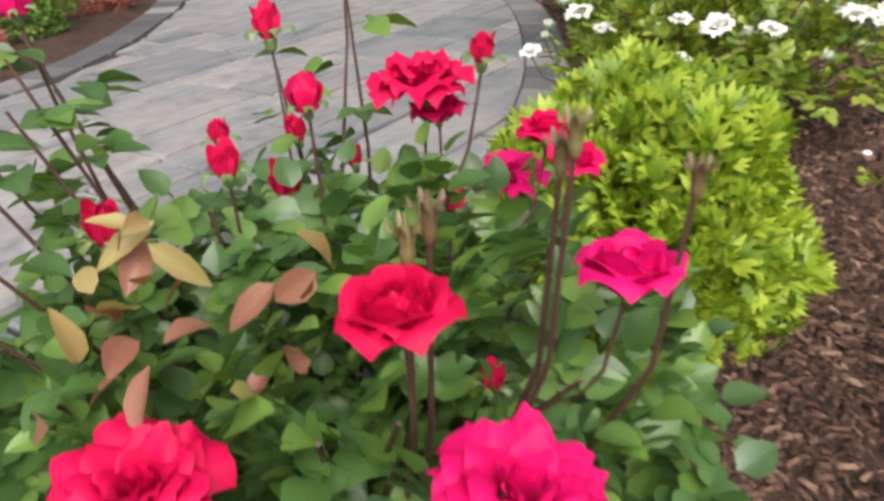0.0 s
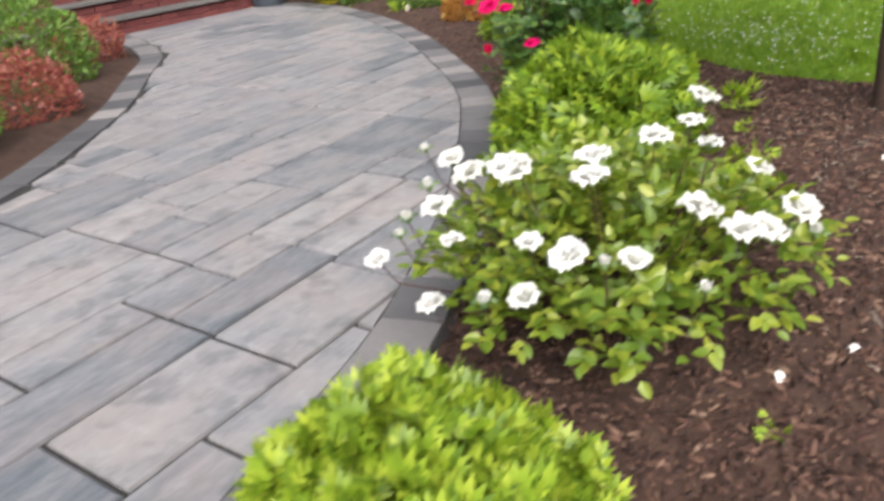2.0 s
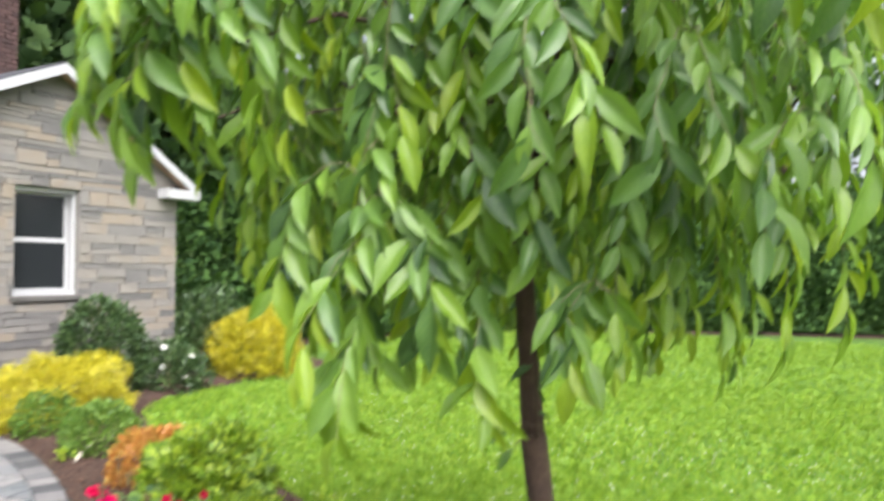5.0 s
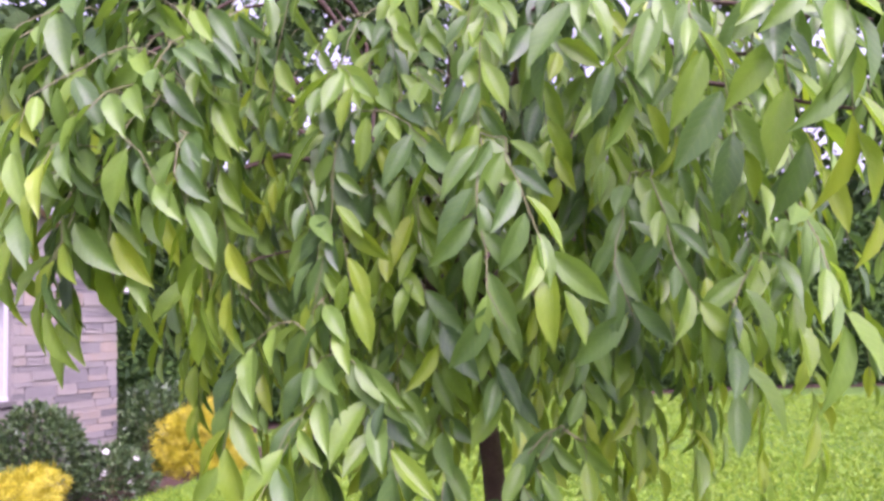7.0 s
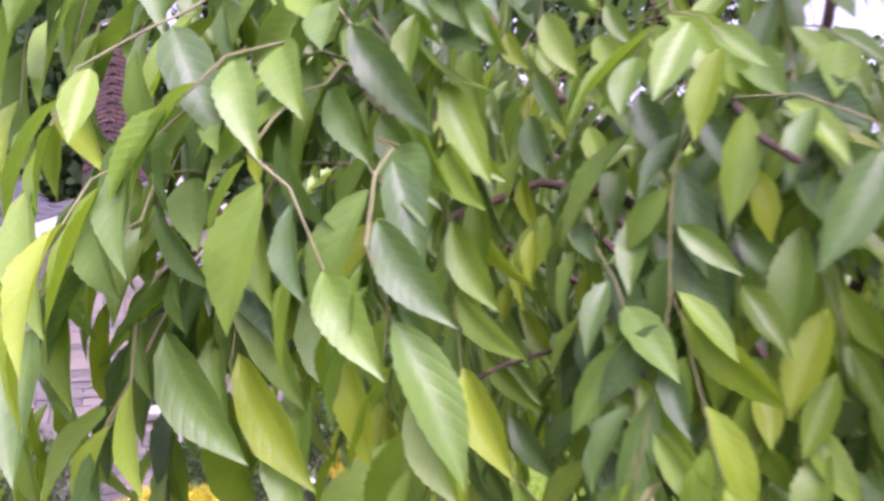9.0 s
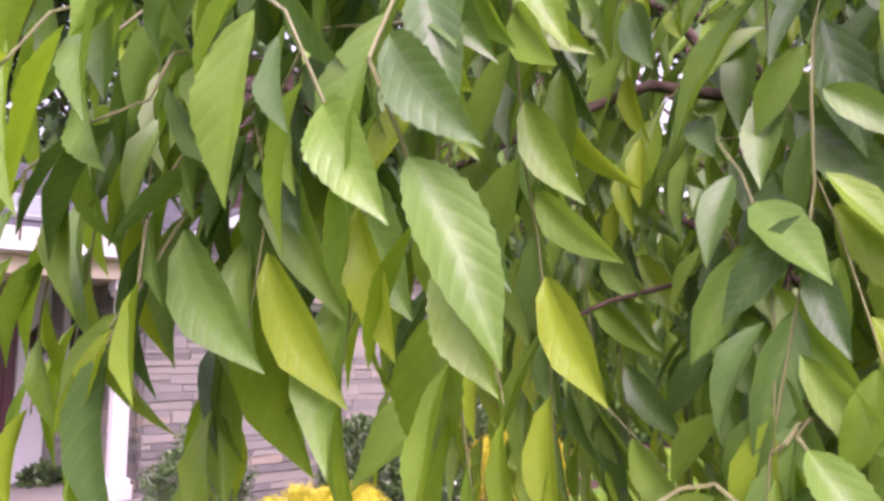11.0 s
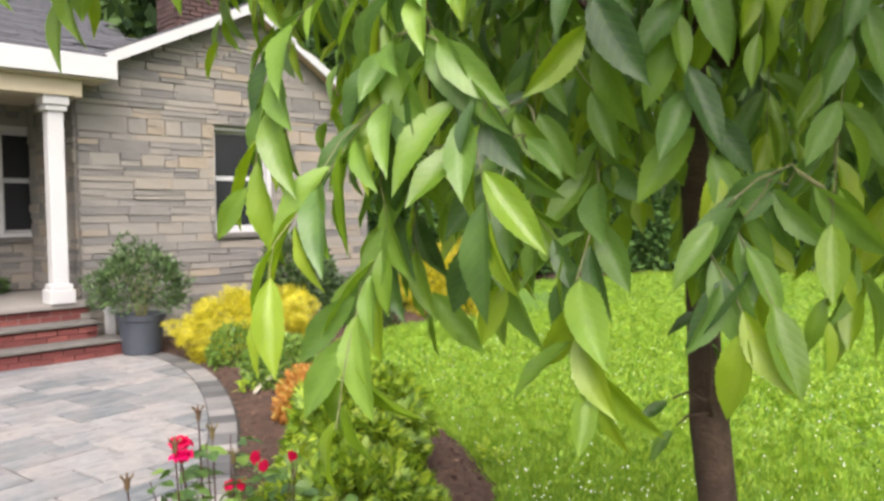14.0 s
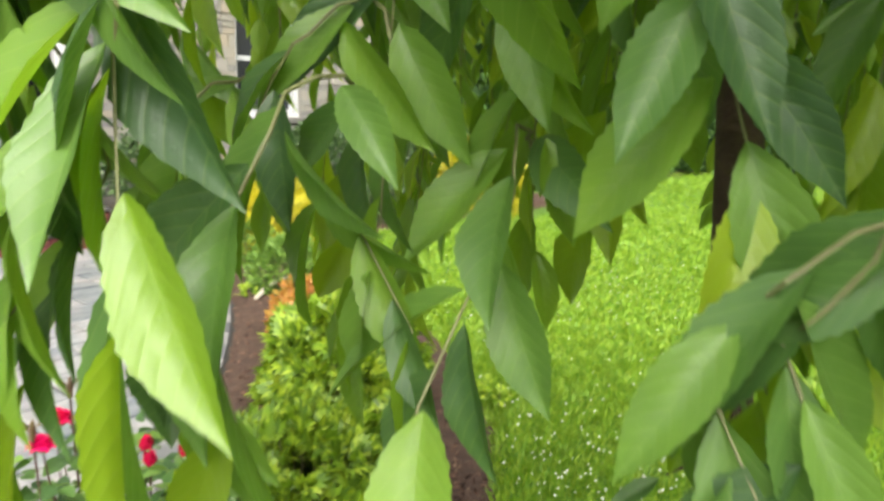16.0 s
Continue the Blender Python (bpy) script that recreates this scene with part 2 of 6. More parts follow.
LIMEROSE = leaf_material("white_rose_leaf", [(0.1, (0.0765, 0.1394, 0.0120)), (0.5, (0.1530, 0.2296, 0.0180)), (0.9, (0.2970, 0.3280, 0.0360))], glow=0.28, rough=0.36, veins=0.12, spec=0.6)
ORANGE = leaf_material("orange_leaf", [(0.1, (0.35, 0.14, 0.03)), (0.6, (0.52, 0.25, 0.06)), (0.95, (0.45, 0.40, 0.10))], glow=0.3)
PINKLEAF = leaf_material("barberry_leaf", [(0.1, (0.20, 0.035, 0.035)), (0.6, (0.36, 0.10, 0.08)), (0.95, (0.45, 0.22, 0.12))], glow=0.25)
FARLEAF = leaf_material("far_tree_leaf", [(0.1, (0.020, 0.042, 0.018)), (0.5, (0.040, 0.080, 0.028)), (0.9, (0.085, 0.14, 0.045))], glow=0.25, rough=0.7, spec=0.15)
HEDGELEAF = leaf_material("hedge_leaf", [(0.1, (0.018, 0.045, 0.016)), (0.5, (0.040, 0.090, 0.022)), (0.9, (0.085, 0.16, 0.035))], glow=0.2, rough=0.7, spec=0.15)
RED = leaf_material("crimson_petal", [(0.1, (0.56, 0.0015, 0.05)), (0.5, (0.64, 0.002, 0.085)), (0.9, (0.70, 0.004, 0.17))], "object", 0.28, 0.55, spec=0.22, tint=(1.0, 0.6, 1.0))
BUD = leaf_material("red_bud", [(0.1, (0.42, 0.003, 0.04)), (0.9, (0.60, 0.006, 0.075))], "object", 0.15, 0.6, spec=0.15, tint=(1.0, 0.6, 1.0))
IVORY = leaf_material("white_petal", [(0.1, (0.6068, 0.6068, 0.5412)), (0.9, (0.6970, 0.6970, 0.6724))], "object", 0.2, 0.5, spec=0.3, tint=(1.0, 1.0, 0.92))
SEPAL = leaf_material("green_sepal", [(0.1, (0.08, 0.15, 0.04)), (0.9, (0.18, 0.25, 0.09))], "object", 0.2)
HIPSKIN = leaf_material("rose_hip_skin", [(0.1, (0.10, 0.05, 0.035)), (0.9, (0.18, 0.15, 0.06))], "object", 0.1)
WHITEBIT = material("white_fallen_petal", (0.75, 0.72, 0.68), 0.6)


# ---- building helpers ----


def mesh_of(name, verts, faces, mat, uvs=None, smooth=False):
    me = bpy.data.meshes.new(name)
    me.from_pydata([tuple(map(float, v)) for v in verts], [], [tuple(int(i) for i in f) for f in faces])
    if mat:
        me.materials.append(mat)
    if uvs is not None:
        layer = me.uv_layers.new(name="UVMap")
        idx = np.empty(len(me.loops), dtype=np.int32)
        me.loops.foreach_get("vertex_index", idx)
        layer.data.foreach_set("uv", np.asarray(uvs, dtype=np.float32)[idx].ravel())
    if smooth:
        me.polygons.foreach_set("use_smooth", [True] * len(me.polygons))
    me.update()
    return me


def under(name, me, parent=None, m=None, label=""):
    ob = new(name, me)
    if parent is not None:
        ob.parent = parent
    if m is not None:
        ob.matrix_basis = m
    return tagged(ob, label)


def part(name, bm, mat, parent=None, label="", m=None, smooth=False):
    me = bpy.data.meshes.new(name)
    bm.to_mesh(me)
    bm.free()
    me.materials.append(mat)
    if smooth:
        me.polygons.foreach_set("use_smooth", [True] * len(me.polygons))
    return under(name, me, parent, m, label)


def thing(name, at, label, category, group="", kind="", turn=0.0):
    ob = new(name)
    ob.matrix_basis = pose(*at, 0, 0, turn)
    ob.empty_display_size = 0.1
    return tagged(ob, label, category, group, kind)


def box(bm, lo, hi, bevel=0.0):
    lo, hi = Vector(lo), Vector(hi)
    out = bmesh.ops.create_cube(bm, size=1, matrix=Matrix.Translation((lo + hi) / 2) @ Matrix.Diagonal((*(hi - lo), 1)))
    if bevel:
        vs = out["verts"]
        es = list({e for v in vs for e in v.link_edges})
        bmesh.ops.bevel(bm, geom=es, offset=bevel, segments=1, affect="EDGES", profile=0.5)
    return bm


def boxes(*spans, bevel=0.0):
    bm = bmesh.new()
    for lo, hi in spans:
        box(bm, lo, hi, bevel)
    return bm


def tube(path, radii, sides=7, bm=None):
    """A tapered tube along a path of points."""
    bm = bm or bmesh.new()
    pts = [Vector(p) for p in path]
    rings = []
    for i, p in enumerate(pts):
        d = (pts[min(i + 1, len(pts) - 1)] - pts[max(i - 1, 0)]).normalized()
        a = d.orthogonal().normalized() if abs(d.z) > 0.9 else d.cross(Vector((0, 0, 1))).normalized()
        b = d.cross(a)
        rings.append([bm.verts.new(p + float(radii[i]) * (math.cos(k * math.tau / sides) * a + math.sin(k * math.tau / sides) * b)) for k in range(sides)])
    for u, v in zip(rings, rings[1:]):
        for k in range(sides):
            bm.faces.new((u[k], u[(k + 1) % sides], v[(k + 1) % sides], v[k]))
    bm.faces.new(rings[-1])
    bm.faces.new(rings[0][::-1])
    return bm


def lathe(profile, sides=24):
    bm = bmesh.new()
    rings = [[bm.verts.new((r * math.cos(k * math.tau / sides), r * math.sin(k * math.tau / sides), z)) for k in range(sides)] for r, z in profile]
    for u, v in zip(rings, rings[1:]):
        for k in range(sides):
            bm.faces.new((u[k], u[(k + 1) % sides], v[(k + 1) % sides], v[k]))
    bm.faces.new(rings[0][::-1])
    return bm


def unit(a):
    return a / np.maximum(np.linalg.norm(a, axis=1, keepdims=True), 1e-9)


DIAMOND = (np.array([(0, 0, 0), (-0.5, 0.42, 0.10), (0, 0.5, 0.0), (0.5, 0.42, 0.10), (0, 1, -0.06)]), [(0, 2, 1), (0, 3, 2), (1, 2, 4), (2, 3, 4)])
OVAL = (np.array([(0, 0, 0), (-0.36, 0.22, 0.05), (0, 0.25, 0), (0.36, 0.22, 0.05), (-0.5, 0.52, 0.08), (0, 0.55, 0), (0.5, 0.52, 0.08), (-0.3, 0.82, 0.02), (0, 0.82, -0.04), (0.3, 0.82, 0.02), (0, 1, -0.12)]),
        [(0, 2, 1), (0, 3, 2), (1, 2, 5, 4), (2, 3, 6, 5), (4, 5, 8, 7), (5, 6, 9, 8), (7, 8, 10), (8, 9, 10)])
def fan(n, spread, narrow):
    """A flat spray: several pointed leaflets that fork from one stalk."""
    v, f = [], []
    for k in range(n):
        t = k / (n - 1)
        a = (t - 0.5) * spread
        r0, r1 = 0.05 + 0.25 * (1 - abs(2 * t - 1)), 1.0 - 0.28 * abs(2 * t - 1)
        c, s = math.cos(a), math.sin(a)
        i = len(v)
        for x, y, z in ((0, r0, 0), (-narrow, (r0 + r1) / 2, 0.05), (narrow, (r0 + r1) / 2, 0.05), (0, r1, -0.06 - 0.1 * abs(2 * t - 1))):
            v.append((x * c + y * s, y * c - x * s, z))
        f += [(i, i + 2, i + 1), (i + 1, i + 2, i + 3)]
    return np.array(v), f


SPRAY = fan(7, 2.0, 0.115)
TUFT = fan(4, 1.5, 0.045)
FAR_TUFT = fan(2, 1.1, 0.09)


LEAF_T = (0.0, 0.05, 0.15, 0.3, 0.45, 0.6, 0.75, 0.87, 0.95, 1.0)
LEAF_W = (0.012, 0.13, 0.31, 0.455, 0.5, 0.465, 0.345, 0.17, 0.06, 0.004)


ROSE_W = (0.03, 0.21, 0.39, 0.49, 0.50, 0.455, 0.345, 0.20, 0.09, 0.004)


def leaf_rows(curl, n=9, bow=0.0, widths=LEAF_W):
    """A pointed leaf, one unit long, with a saw edge, a folded midrib and a drooping tip; bow bends it sideways."""
    v, uv, f = [], [], []
    for i in range(2 * n + 1):
        t = i / (2 * n)
        w = float(np.interp(t, LEAF_T, widths)) * (1.035 if i % 2 else 0.965)
        droop = -curl * t * t
        wave = 0.03 * math.sin(13 * t + 9 * curl)
        for s in (-1, -0.5, 0, 0.5, 1):
            v.append((s * w + bow * math.sin(math.pi * t), t, droop + 0.20 * abs(s) * w + wave * w * s * s * (1 if s > 0 else -0.6)))
            uv.append((0.5 + s * w, t))
    for i in range(2 * n):
        for k in range(4):
            a = i * 5 + k
            f.append((a, a + 1, a + 6, a + 5))
    return np.array(v), f, np.array(uv)


ROSE_LEAF = leaf_rows(0.22, 3, 0.02, ROSE_W)
SMALL_ROSE_LEAF = leaf_rows(0.15, 2, 0.0, ROSE_W)


def scatter(name, shape, at, along, up, length, width, mat, parent=None, uvs=None, kind="", label="", m=None):
    """Many leaves in one mesh: shape laid at each place, its y along the leaf and its z along up."""
    at, along = np.asarray(at, float), unit(np.asarray(along, float))
    side = unit(np.cross(along, np.asarray(up, float)) + 1e-6)
    top = np.cross(side, along)
    tv, tf = shape[0], shape[1]
    ln, wd = np.asarray(length, float).reshape(-1, 1, 1), np.asarray(width, float).reshape(-1, 1, 1)
    v = at[:, None, :] + side[:, None, :] * tv[None, :, 0:1] * wd + along[:, None, :] * tv[None, :, 1:2] * ln + top[:, None, :] * tv[None, :, 2:3] * ln
    n, k = len(at), len(tv)
    me = bpy.data.meshes.new(name)
    me.vertices.add(n * k)
    me.vertices.foreach_set("co", v.astype(np.float32).ravel())
    sizes = np.array([len(x) for x in tf])
    flat = np.concatenate([np.array(x) for x in tf])
    loops = (flat[None, :] + (np.arange(n) * k)[:, None]).ravel().astype(np.int32)
    tot = np.tile(sizes, n)
    me.loops.add(len(loops))
    me.loops.foreach_set("vertex_index", loops)
    me.polygons.add(len(tot))
    me.polygons.foreach_set("loop_start", np.concatenate([[0], np.cumsum(tot)[:-1]]).astype(np.int32))
    me.polygons.foreach_set("loop_total", tot.astype(np.int32))
    if len(tf) > 4:
        me.polygons.foreach_set("use_smooth", [True] * len(tot))
    me.materials.append(mat)
    me.update(calc_edges=True)
    if uvs is not None:
        layer = me.uv_layers.new(name="UVMap")
        layer.data.foreach_set("uv", np.tile(uvs, (n, 1))[loops].astype(np.float32).ravel())
    me.validate()
    ob = under(name, me, parent, m, label)
    return tagged(ob, kind=kind)


def shell(n, r, lump=0.12, fill=0.25, bottom=-0.2, seed=1):
    """n places near the skin of a lumpy ellipsoid with half-axes r, and the way out at each."""
    g = np.random.default_rng(seed)
    d = unit(g.normal(size=(n * 2, 3)))
    d = d[d[:, 2] > bottom][:n]
    wave = sum(np.sin(d @ k + p) for k, p in zip(g.normal(size=(5, 3)) * 5.5, g.uniform(0, 6, 5))) / 5
    rad = (1 + lump * 1.6 * wave) * (1 - fill * g.uniform(0, 1, len(d)) ** 1.5)
    return d * rad[:, None] * np.asarray(r), unit(d / np.asarray(r))


def stems_of(parent, r, n, mat, seed=1):
    g = np.random.default_rng(seed)
    bm = bmesh.new()
    for _ in range(n):
        a, q = g.uniform(0, math.tau), g.uniform(0.2, 0.8)
        top = (r[0] * q * math.cos(a), r[1] * q * math.sin(a), r[2] * g.uniform(0.9, 1.5))
        tube([(0.03 * math.cos(a), 0.03 * math.sin(a), -0.02), (top[0] * 0.4, top[1] * 0.4, top[2] * 0.45), top], [0.009, 0.006, 0.003], 5, bm)
    return tagged(part("stem", bm, mat, parent), kind="stuff")


def shrub(name, at, r, mat, n, leaf, label, category="shrub", shape=DIAMOND, upward=0.5, lump=0.12, fill=0.3, wide=0.5, seed=1, group="", tall=0.0, bottom=-0.55, twigs=14):
    """A bush on a short clump of stems; r are its half-axes, tall lifts its middle."""
    ob = thing(name, at, label, category, group)
    g = np.random.default_rng(seed + 50)
    p, out = shell(n, r, lump, fill, bottom, seed)
    p[:, 2] += r[2] * (1 - 0.45) + tall
    p[:, 2] = np.maximum(p[:, 2], 0.02)
    way = out + g.normal(size=p.shape) * 0.55 + np.array([0, 0, upward])
    up = out + g.normal(size=p.shape) * 0.6 + np.array([0, 0, 0.4])
    ln = leaf * g.uniform(0.6, 1.25, len(p))
    scatter("foliage", shape, p, way, up, ln, ln * wide, mat, ob, kind="stuff")
    stems_of(ob, (r[0] * 0.8, r[1] * 0.8, r[2] + tall), twigs, TWIG, seed)
    return ob


# ---- ground, beds, patio ----
PATIO_RIGHT = [(-2.6, -1.0), (-1, -0.27), (-0.2, 0.10), (0.6, 0.43), (1.15, 0.68), (1.69, 0.94), (2.0, 1.14), (2.55, 1.56), (3.0, 2.0), (3.4, 2.42), (3.83, 2.93), (4.3, 3.8), (4.75, 4.7), (5.1, 5.6), (5.4, 6.7), (5.5, 7.6), (5.42, 8.35), (5.2, 8.8)]
PATIO_LEFT = [(3.2, 8.7), (3.15, 7.8), (3.05, 7.0), (2.9, 6.4), (2.65, 6.0), (2.4, 5.5), (2.07, 4.85), (1.57, 4.2), (1.2, 3.75), (0.6, 3.3), (-0.6, 2.7), (-2.6, 1.8)]
LAWN_SIDE = [(9.0, 9.75), (11.6, 10.1), (11.9, 9.3), (11.0, 8.8), (9.8, 8.72), (8.6, 8.38), (7.4, 8.0), (6.75, 7.1), (6.35, 5.8), (6.18, 4.6), (5.90, 3.85), (5.60, 3.15), (5.15, 2.6), (4.76, 1.9), (4.78, 1.3), (4.95, 0.9), (4.94, 0.5), (4.8, 0.05), (4.4, -0.25), (3.9, -0.25), (3.5, -0.05), (3.2, 0.17), (2.95, 0.23), (2.72, 0.18), (2.50, 0.06), (2.28, -0.10), (2.0, -0.7), (1.6, -1.6), (0.5, -2.2), (-2.6, -2.8)]
PATIO = PATIO_RIGHT + PATIO_LEFT
RIGHT_BED = PATIO_RIGHT + [(5.0, 9.2)] + LAWN_SIDE
LEFT_BED = PATIO_LEFT[::-1] + [(3.2, 9.2), (-3.0, 8.6), (-3.2, 1.7)]


def rounded(line):
    """Cuts the corners of a closed outline."""
    p = np.array(line, float)
    for _ in range(2):
        q = np.roll(p, -1, axis=0)
        p = np.stack([0.75 * p + 0.25 * q, 0.25 * p + 0.75 * q], axis=1).reshape(-1, 2)
    return p


def inside(poly, xy):
    """Distance to a closed outline, positive within."""
    a, b = poly, np.roll(poly, -1, axis=0)
    best = np.full(len(xy), 1e9)
    odd = np.zeros(len(xy), bool)
    for (ax, ay), (bx, by) in zip(a, b):
        dx, dy = bx - ax, by - ay
        t = np.clip(((xy[:, 0] - ax) * dx + (xy[:, 1] - ay) * dy) / (dx * dx + dy * dy + 1e-12), 0, 1)
        best = np.minimum(best, np.hypot(xy[:, 0] - ax - t * dx, xy[:, 1] - ay - t * dy))
        if ay != by:
            odd ^= ((ay > xy[:, 1]) != (by > xy[:, 1])) & (xy[:, 0] < (bx - ax) * (xy[:, 1] - ay) / (by - ay) + ax)
    return np.where(odd, best, -best)


P_PATIO, P_RIGHT, P_LEFT = rounded(PATIO), rounded(RIGHT_BED), rounded(LEFT_BED)


def sheet(name, poly, step, height, mat, margin=0.12, label=""):
    lo, hi = poly.min(axis=0) - margin, poly.max(axis=0) + margin
    xs, ys = np.arange(lo[0], hi[0] + step, step), np.arange(lo[1], hi[1] + step, step)
    gx, gy = np.meshgrid(xs, ys)
    xy = np.stack([gx.ravel(), gy.ravel()], axis=1)
    d = inside(poly, xy)
    z = height(xy, d)
    keep = (d > -margin).reshape(gx.shape)
    idx = np.arange(len(xy)).reshape(gx.shape)
    cell = keep[:-1, :-1] & keep[1:, :-1] & keep[:-1, 1:] & keep[1:, 1:]
    f = np.stack([idx[:-1, :-1][cell], idx[:-1, 1:][cell], idx[1:, 1:][cell], idx[1:, :-1][cell]], axis=1)
    used = np.unique(f)
    remap = np.zeros(len(xy), int)
    remap[used] = np.arange(len(used))
    ob = new(name, mesh_of(name, np.column_stack([xy, z])[used], remap[f], mat, smooth=True))
    return tagged(ob, label, kind="structure")


def rough_height(xy, amount, size):
    return np.array([noise.noise((x / size, y / size, 3.1)) for x, y in xy]) * amount


def bed_rise(d):
    """The bed swells from its edge, behind a shallow spade-cut trench."""
    return np.clip(d * 0.45, -0.05, 0.045) - 0.012 - 0.034 * np.exp(-((d - 0.055) / 0.04) ** 2)


def bed_height(xy, d):
    return bed_rise(d) + rough_height(xy, 0.012, 0.12) * (d > 0.05)


bm = bmesh.new()
rim = [bm.verts.new((150 * math.cos(a), 150 * math.sin(a), -0.035)) for a in np.linspace(0, math.tau, 48, endpoint=False)]
bm.faces.new(rim)
ground = part("ground", bm, TURF)
tagged(ground, "green lawn turf that runs out to the hedge", "lawn", kind="structure")
bed_right = sheet("mulch_bed_1", P_RIGHT, 0.06, bed_height, SOIL, label="brown shredded bark mulch bed beside the patio")
bed_left = sheet("mulch_bed_2", P_LEFT, 0.08, bed_height, SOIL, label="reddish brown mulch bed along the walk")
patio_base = sheet("pavement", P_PATIO, 0.1, lambda xy, d: np.clip(d * 0.4, -0.06, 0.0) - 0.012, JOINT, label="paved front patio of large grey slabs")


def clip(poly, nrm, off):
    out = []
    for (p, q) in zip(poly, poly[1:] + poly[:1]):
        dp, dq = nrm[0] * p[0] + nrm[1] * p[1] - off, nrm[0] * q[0] + nrm[1] * q[1] - off
        if dp >= 0:
            out.append(p)
        if dp * dq < 0:
            t = dp / (dp - dq)
            out.append((p[0] + t * (q[0] - p[0]), p[1] + t * (q[1] - p[1])))
    return out


def slab_mesh(poly, thick=0.05, soft=0.007):
    """A slab with a worn upper edge, its top at z = 0, round its own middle."""
    c = np.mean(poly, axis=0)
    n = len(poly)
    ring = lambda k, z: [((x - c[0]) * k, (y - c[1]) * k, z) for x, y in poly]
    s = 1 - soft / 0.35
    v = ring(1, -thick) + ring(1, -soft) + ring(s, 0)
    f = [tuple(range(2 * n, 3 * n))]
    for i in range(n):
        j = (i + 1) % n
        f += [(i, j, n + j, n + i), (n + i, n + j, 2 * n + j, 2 * n + i)]
    return v, f, c


def lay_patio():
    """Ashlar slabs of several sizes laid at 16 degrees, cut along the rounded edge, with a charcoal border course."""
    g = random.Random(11)
    ang = radians(16.3)
    u, w = (math.cos(ang), math.sin(ang)), (-math.sin(ang), math.cos(ang))
    inner_off = 0.21
    a, b = P_PATIO, np.roll(P_PATIO, -1, axis=0)
    made = []
    shared = {}
    gap = 0.0085

    def lay(x0, y0, ln, h):
        quad = [(x0 + gap, y0 + gap), (x0 + ln - gap, y0 + gap), (x0 + ln - gap, y0 + h - gap), (x0 + gap, y0 + h - gap)]
        poly = [(x * u[0] + y * w[0], x * u[1] + y * w[1]) for x, y in quad]
        d = inside(P_PATIO, np.array(poly))
        if d.max() < inner_off + 0.04:
            return
        key = (round(ln, 3), round(h, 3))
        if d.min() < inner_off:
            rim = np.array([np.array(p) * (1 - k) + np.array(q) * k for p, q in zip(poly, poly[1:] + poly[:1]) for k in (0, 0.25, 0.5, 0.75)])
            for (ax, ay), (bx, by) in zip(a, b):
                el = math.hypot(bx - ax, by - ay)
                if np.hypot(rim[:, 0] - (ax + bx) / 2, rim[:, 1] - (ay + by) / 2).min() > inner_off + 0.05 + 0.5 * el:
                    continue
                nrm = (-(by - ay) / el, (bx - ax) / el)
                poly = clip(poly, nrm, nrm[0] * ax + nrm[1] * ay + inner_off) if poly else poly
            if len(poly) < 3:
                return
            key = None
        v, f, c = slab_mesh(poly)
        if key is None:
            me = mesh_of("slab", v, f, PAVER)
        else:
            me = shared.get(key) or shared.setdefault(key, mesh_of("slab", v, f, PAVER))
        made.append((me, c))

    # courses repeat from a joint that crosses the bend of the walk
    row, k = 0.755 - 4 * 1.26, 0
    while row < 8.5:
        h = (0.35, 0.46, 0.45)[k % 3]
        s = -6.0 + g.uniform(0, 0.5)
        while s < 10:
            if k % 3 == 0:
                ln = g.choice((0.35, 0.53, 0.53, 0.70))
                lay(s, row, ln, h)
            elif g.random() < 0.42:
                ln = g.choice((0.45, 0.60, 0.70))
                lay(s, row, ln, h)
            else:
                ln = g.choice((0.56, 0.70))
                low, cut = g.choice((0.21, 0.25)), ln * g.choice((0.38, 0.5, 1.0))
                lay(s, row, ln, low)
                lay(s, row + low, cut, h - low)
                if cut < ln:
                    lay(s + cut, row + low, ln - cut, h - low)
            s += ln
        row += h
        k += 1
    made.sort(key=lambda e: (e[1][0] - 2.2) ** 2 + (e[1][1] - 3.0) ** 2)
    for me, c in made:
        under("slab", me, patio_base, pose(c[0], c[1], g.uniform(-0.001, 0.002), g.uniform(-0.25, 0.25), g.uniform(-0.25, 0.25)))
    # border course
    seg = np.hypot(*(np.roll(P_PATIO, -1, axis=0) - P_PATIO).T)
    cum = np.concatenate([[0], np.cumsum(seg)])
    closed = np.vstack([P_PATIO, P_PATIO[:1]])
    at = lambda q: np.array([np.interp(q, cum, closed[:, 0]), np.interp(q, cum, closed[:, 1])])
    q = 0.0
    while q < cum[-1] - 0.3:
        ln = g.choice((0.19, 0.22, 0.26))
        p0, p1 = at(q + 0.008), at(q + ln - 0.008)
        d = (p1 - p0) / np.linalg.norm(p1 - p0)
        nrm = np.array([-d[1], d[0]])
        mid = (p0 + p1) / 2
        if math.hypot(mid[0] - 2.5, mid[1] - 3.5) < 6.5:
            v, f, c = slab_mesh([tuple(p0 + nrm * 0.012), tuple(p1 + nrm * 0.012), tuple(p1 + nrm * 0.203), tuple(p0 + nrm * 0.203)])
            under("border_slab", mesh_of("border_slab", v, f, BORDER), patio_base, pose(c[0], c[1], 0.003, g.uniform(-0.5, 0.5), g.uniform(-0.5, 0.5)))
        q += ln


# ---- house ----
H = pose(4.80, 9.17, 0, 0, 0, 7)


def housepart(name, bm, mat, parent=None, label="", kind="", smooth=False, category=""):
    ob = part(name, bm, mat, parent, label, None, smooth)
    if parent is None:
        ob.matrix_basis = H
    return tagged(ob, kind=kind, category=category)


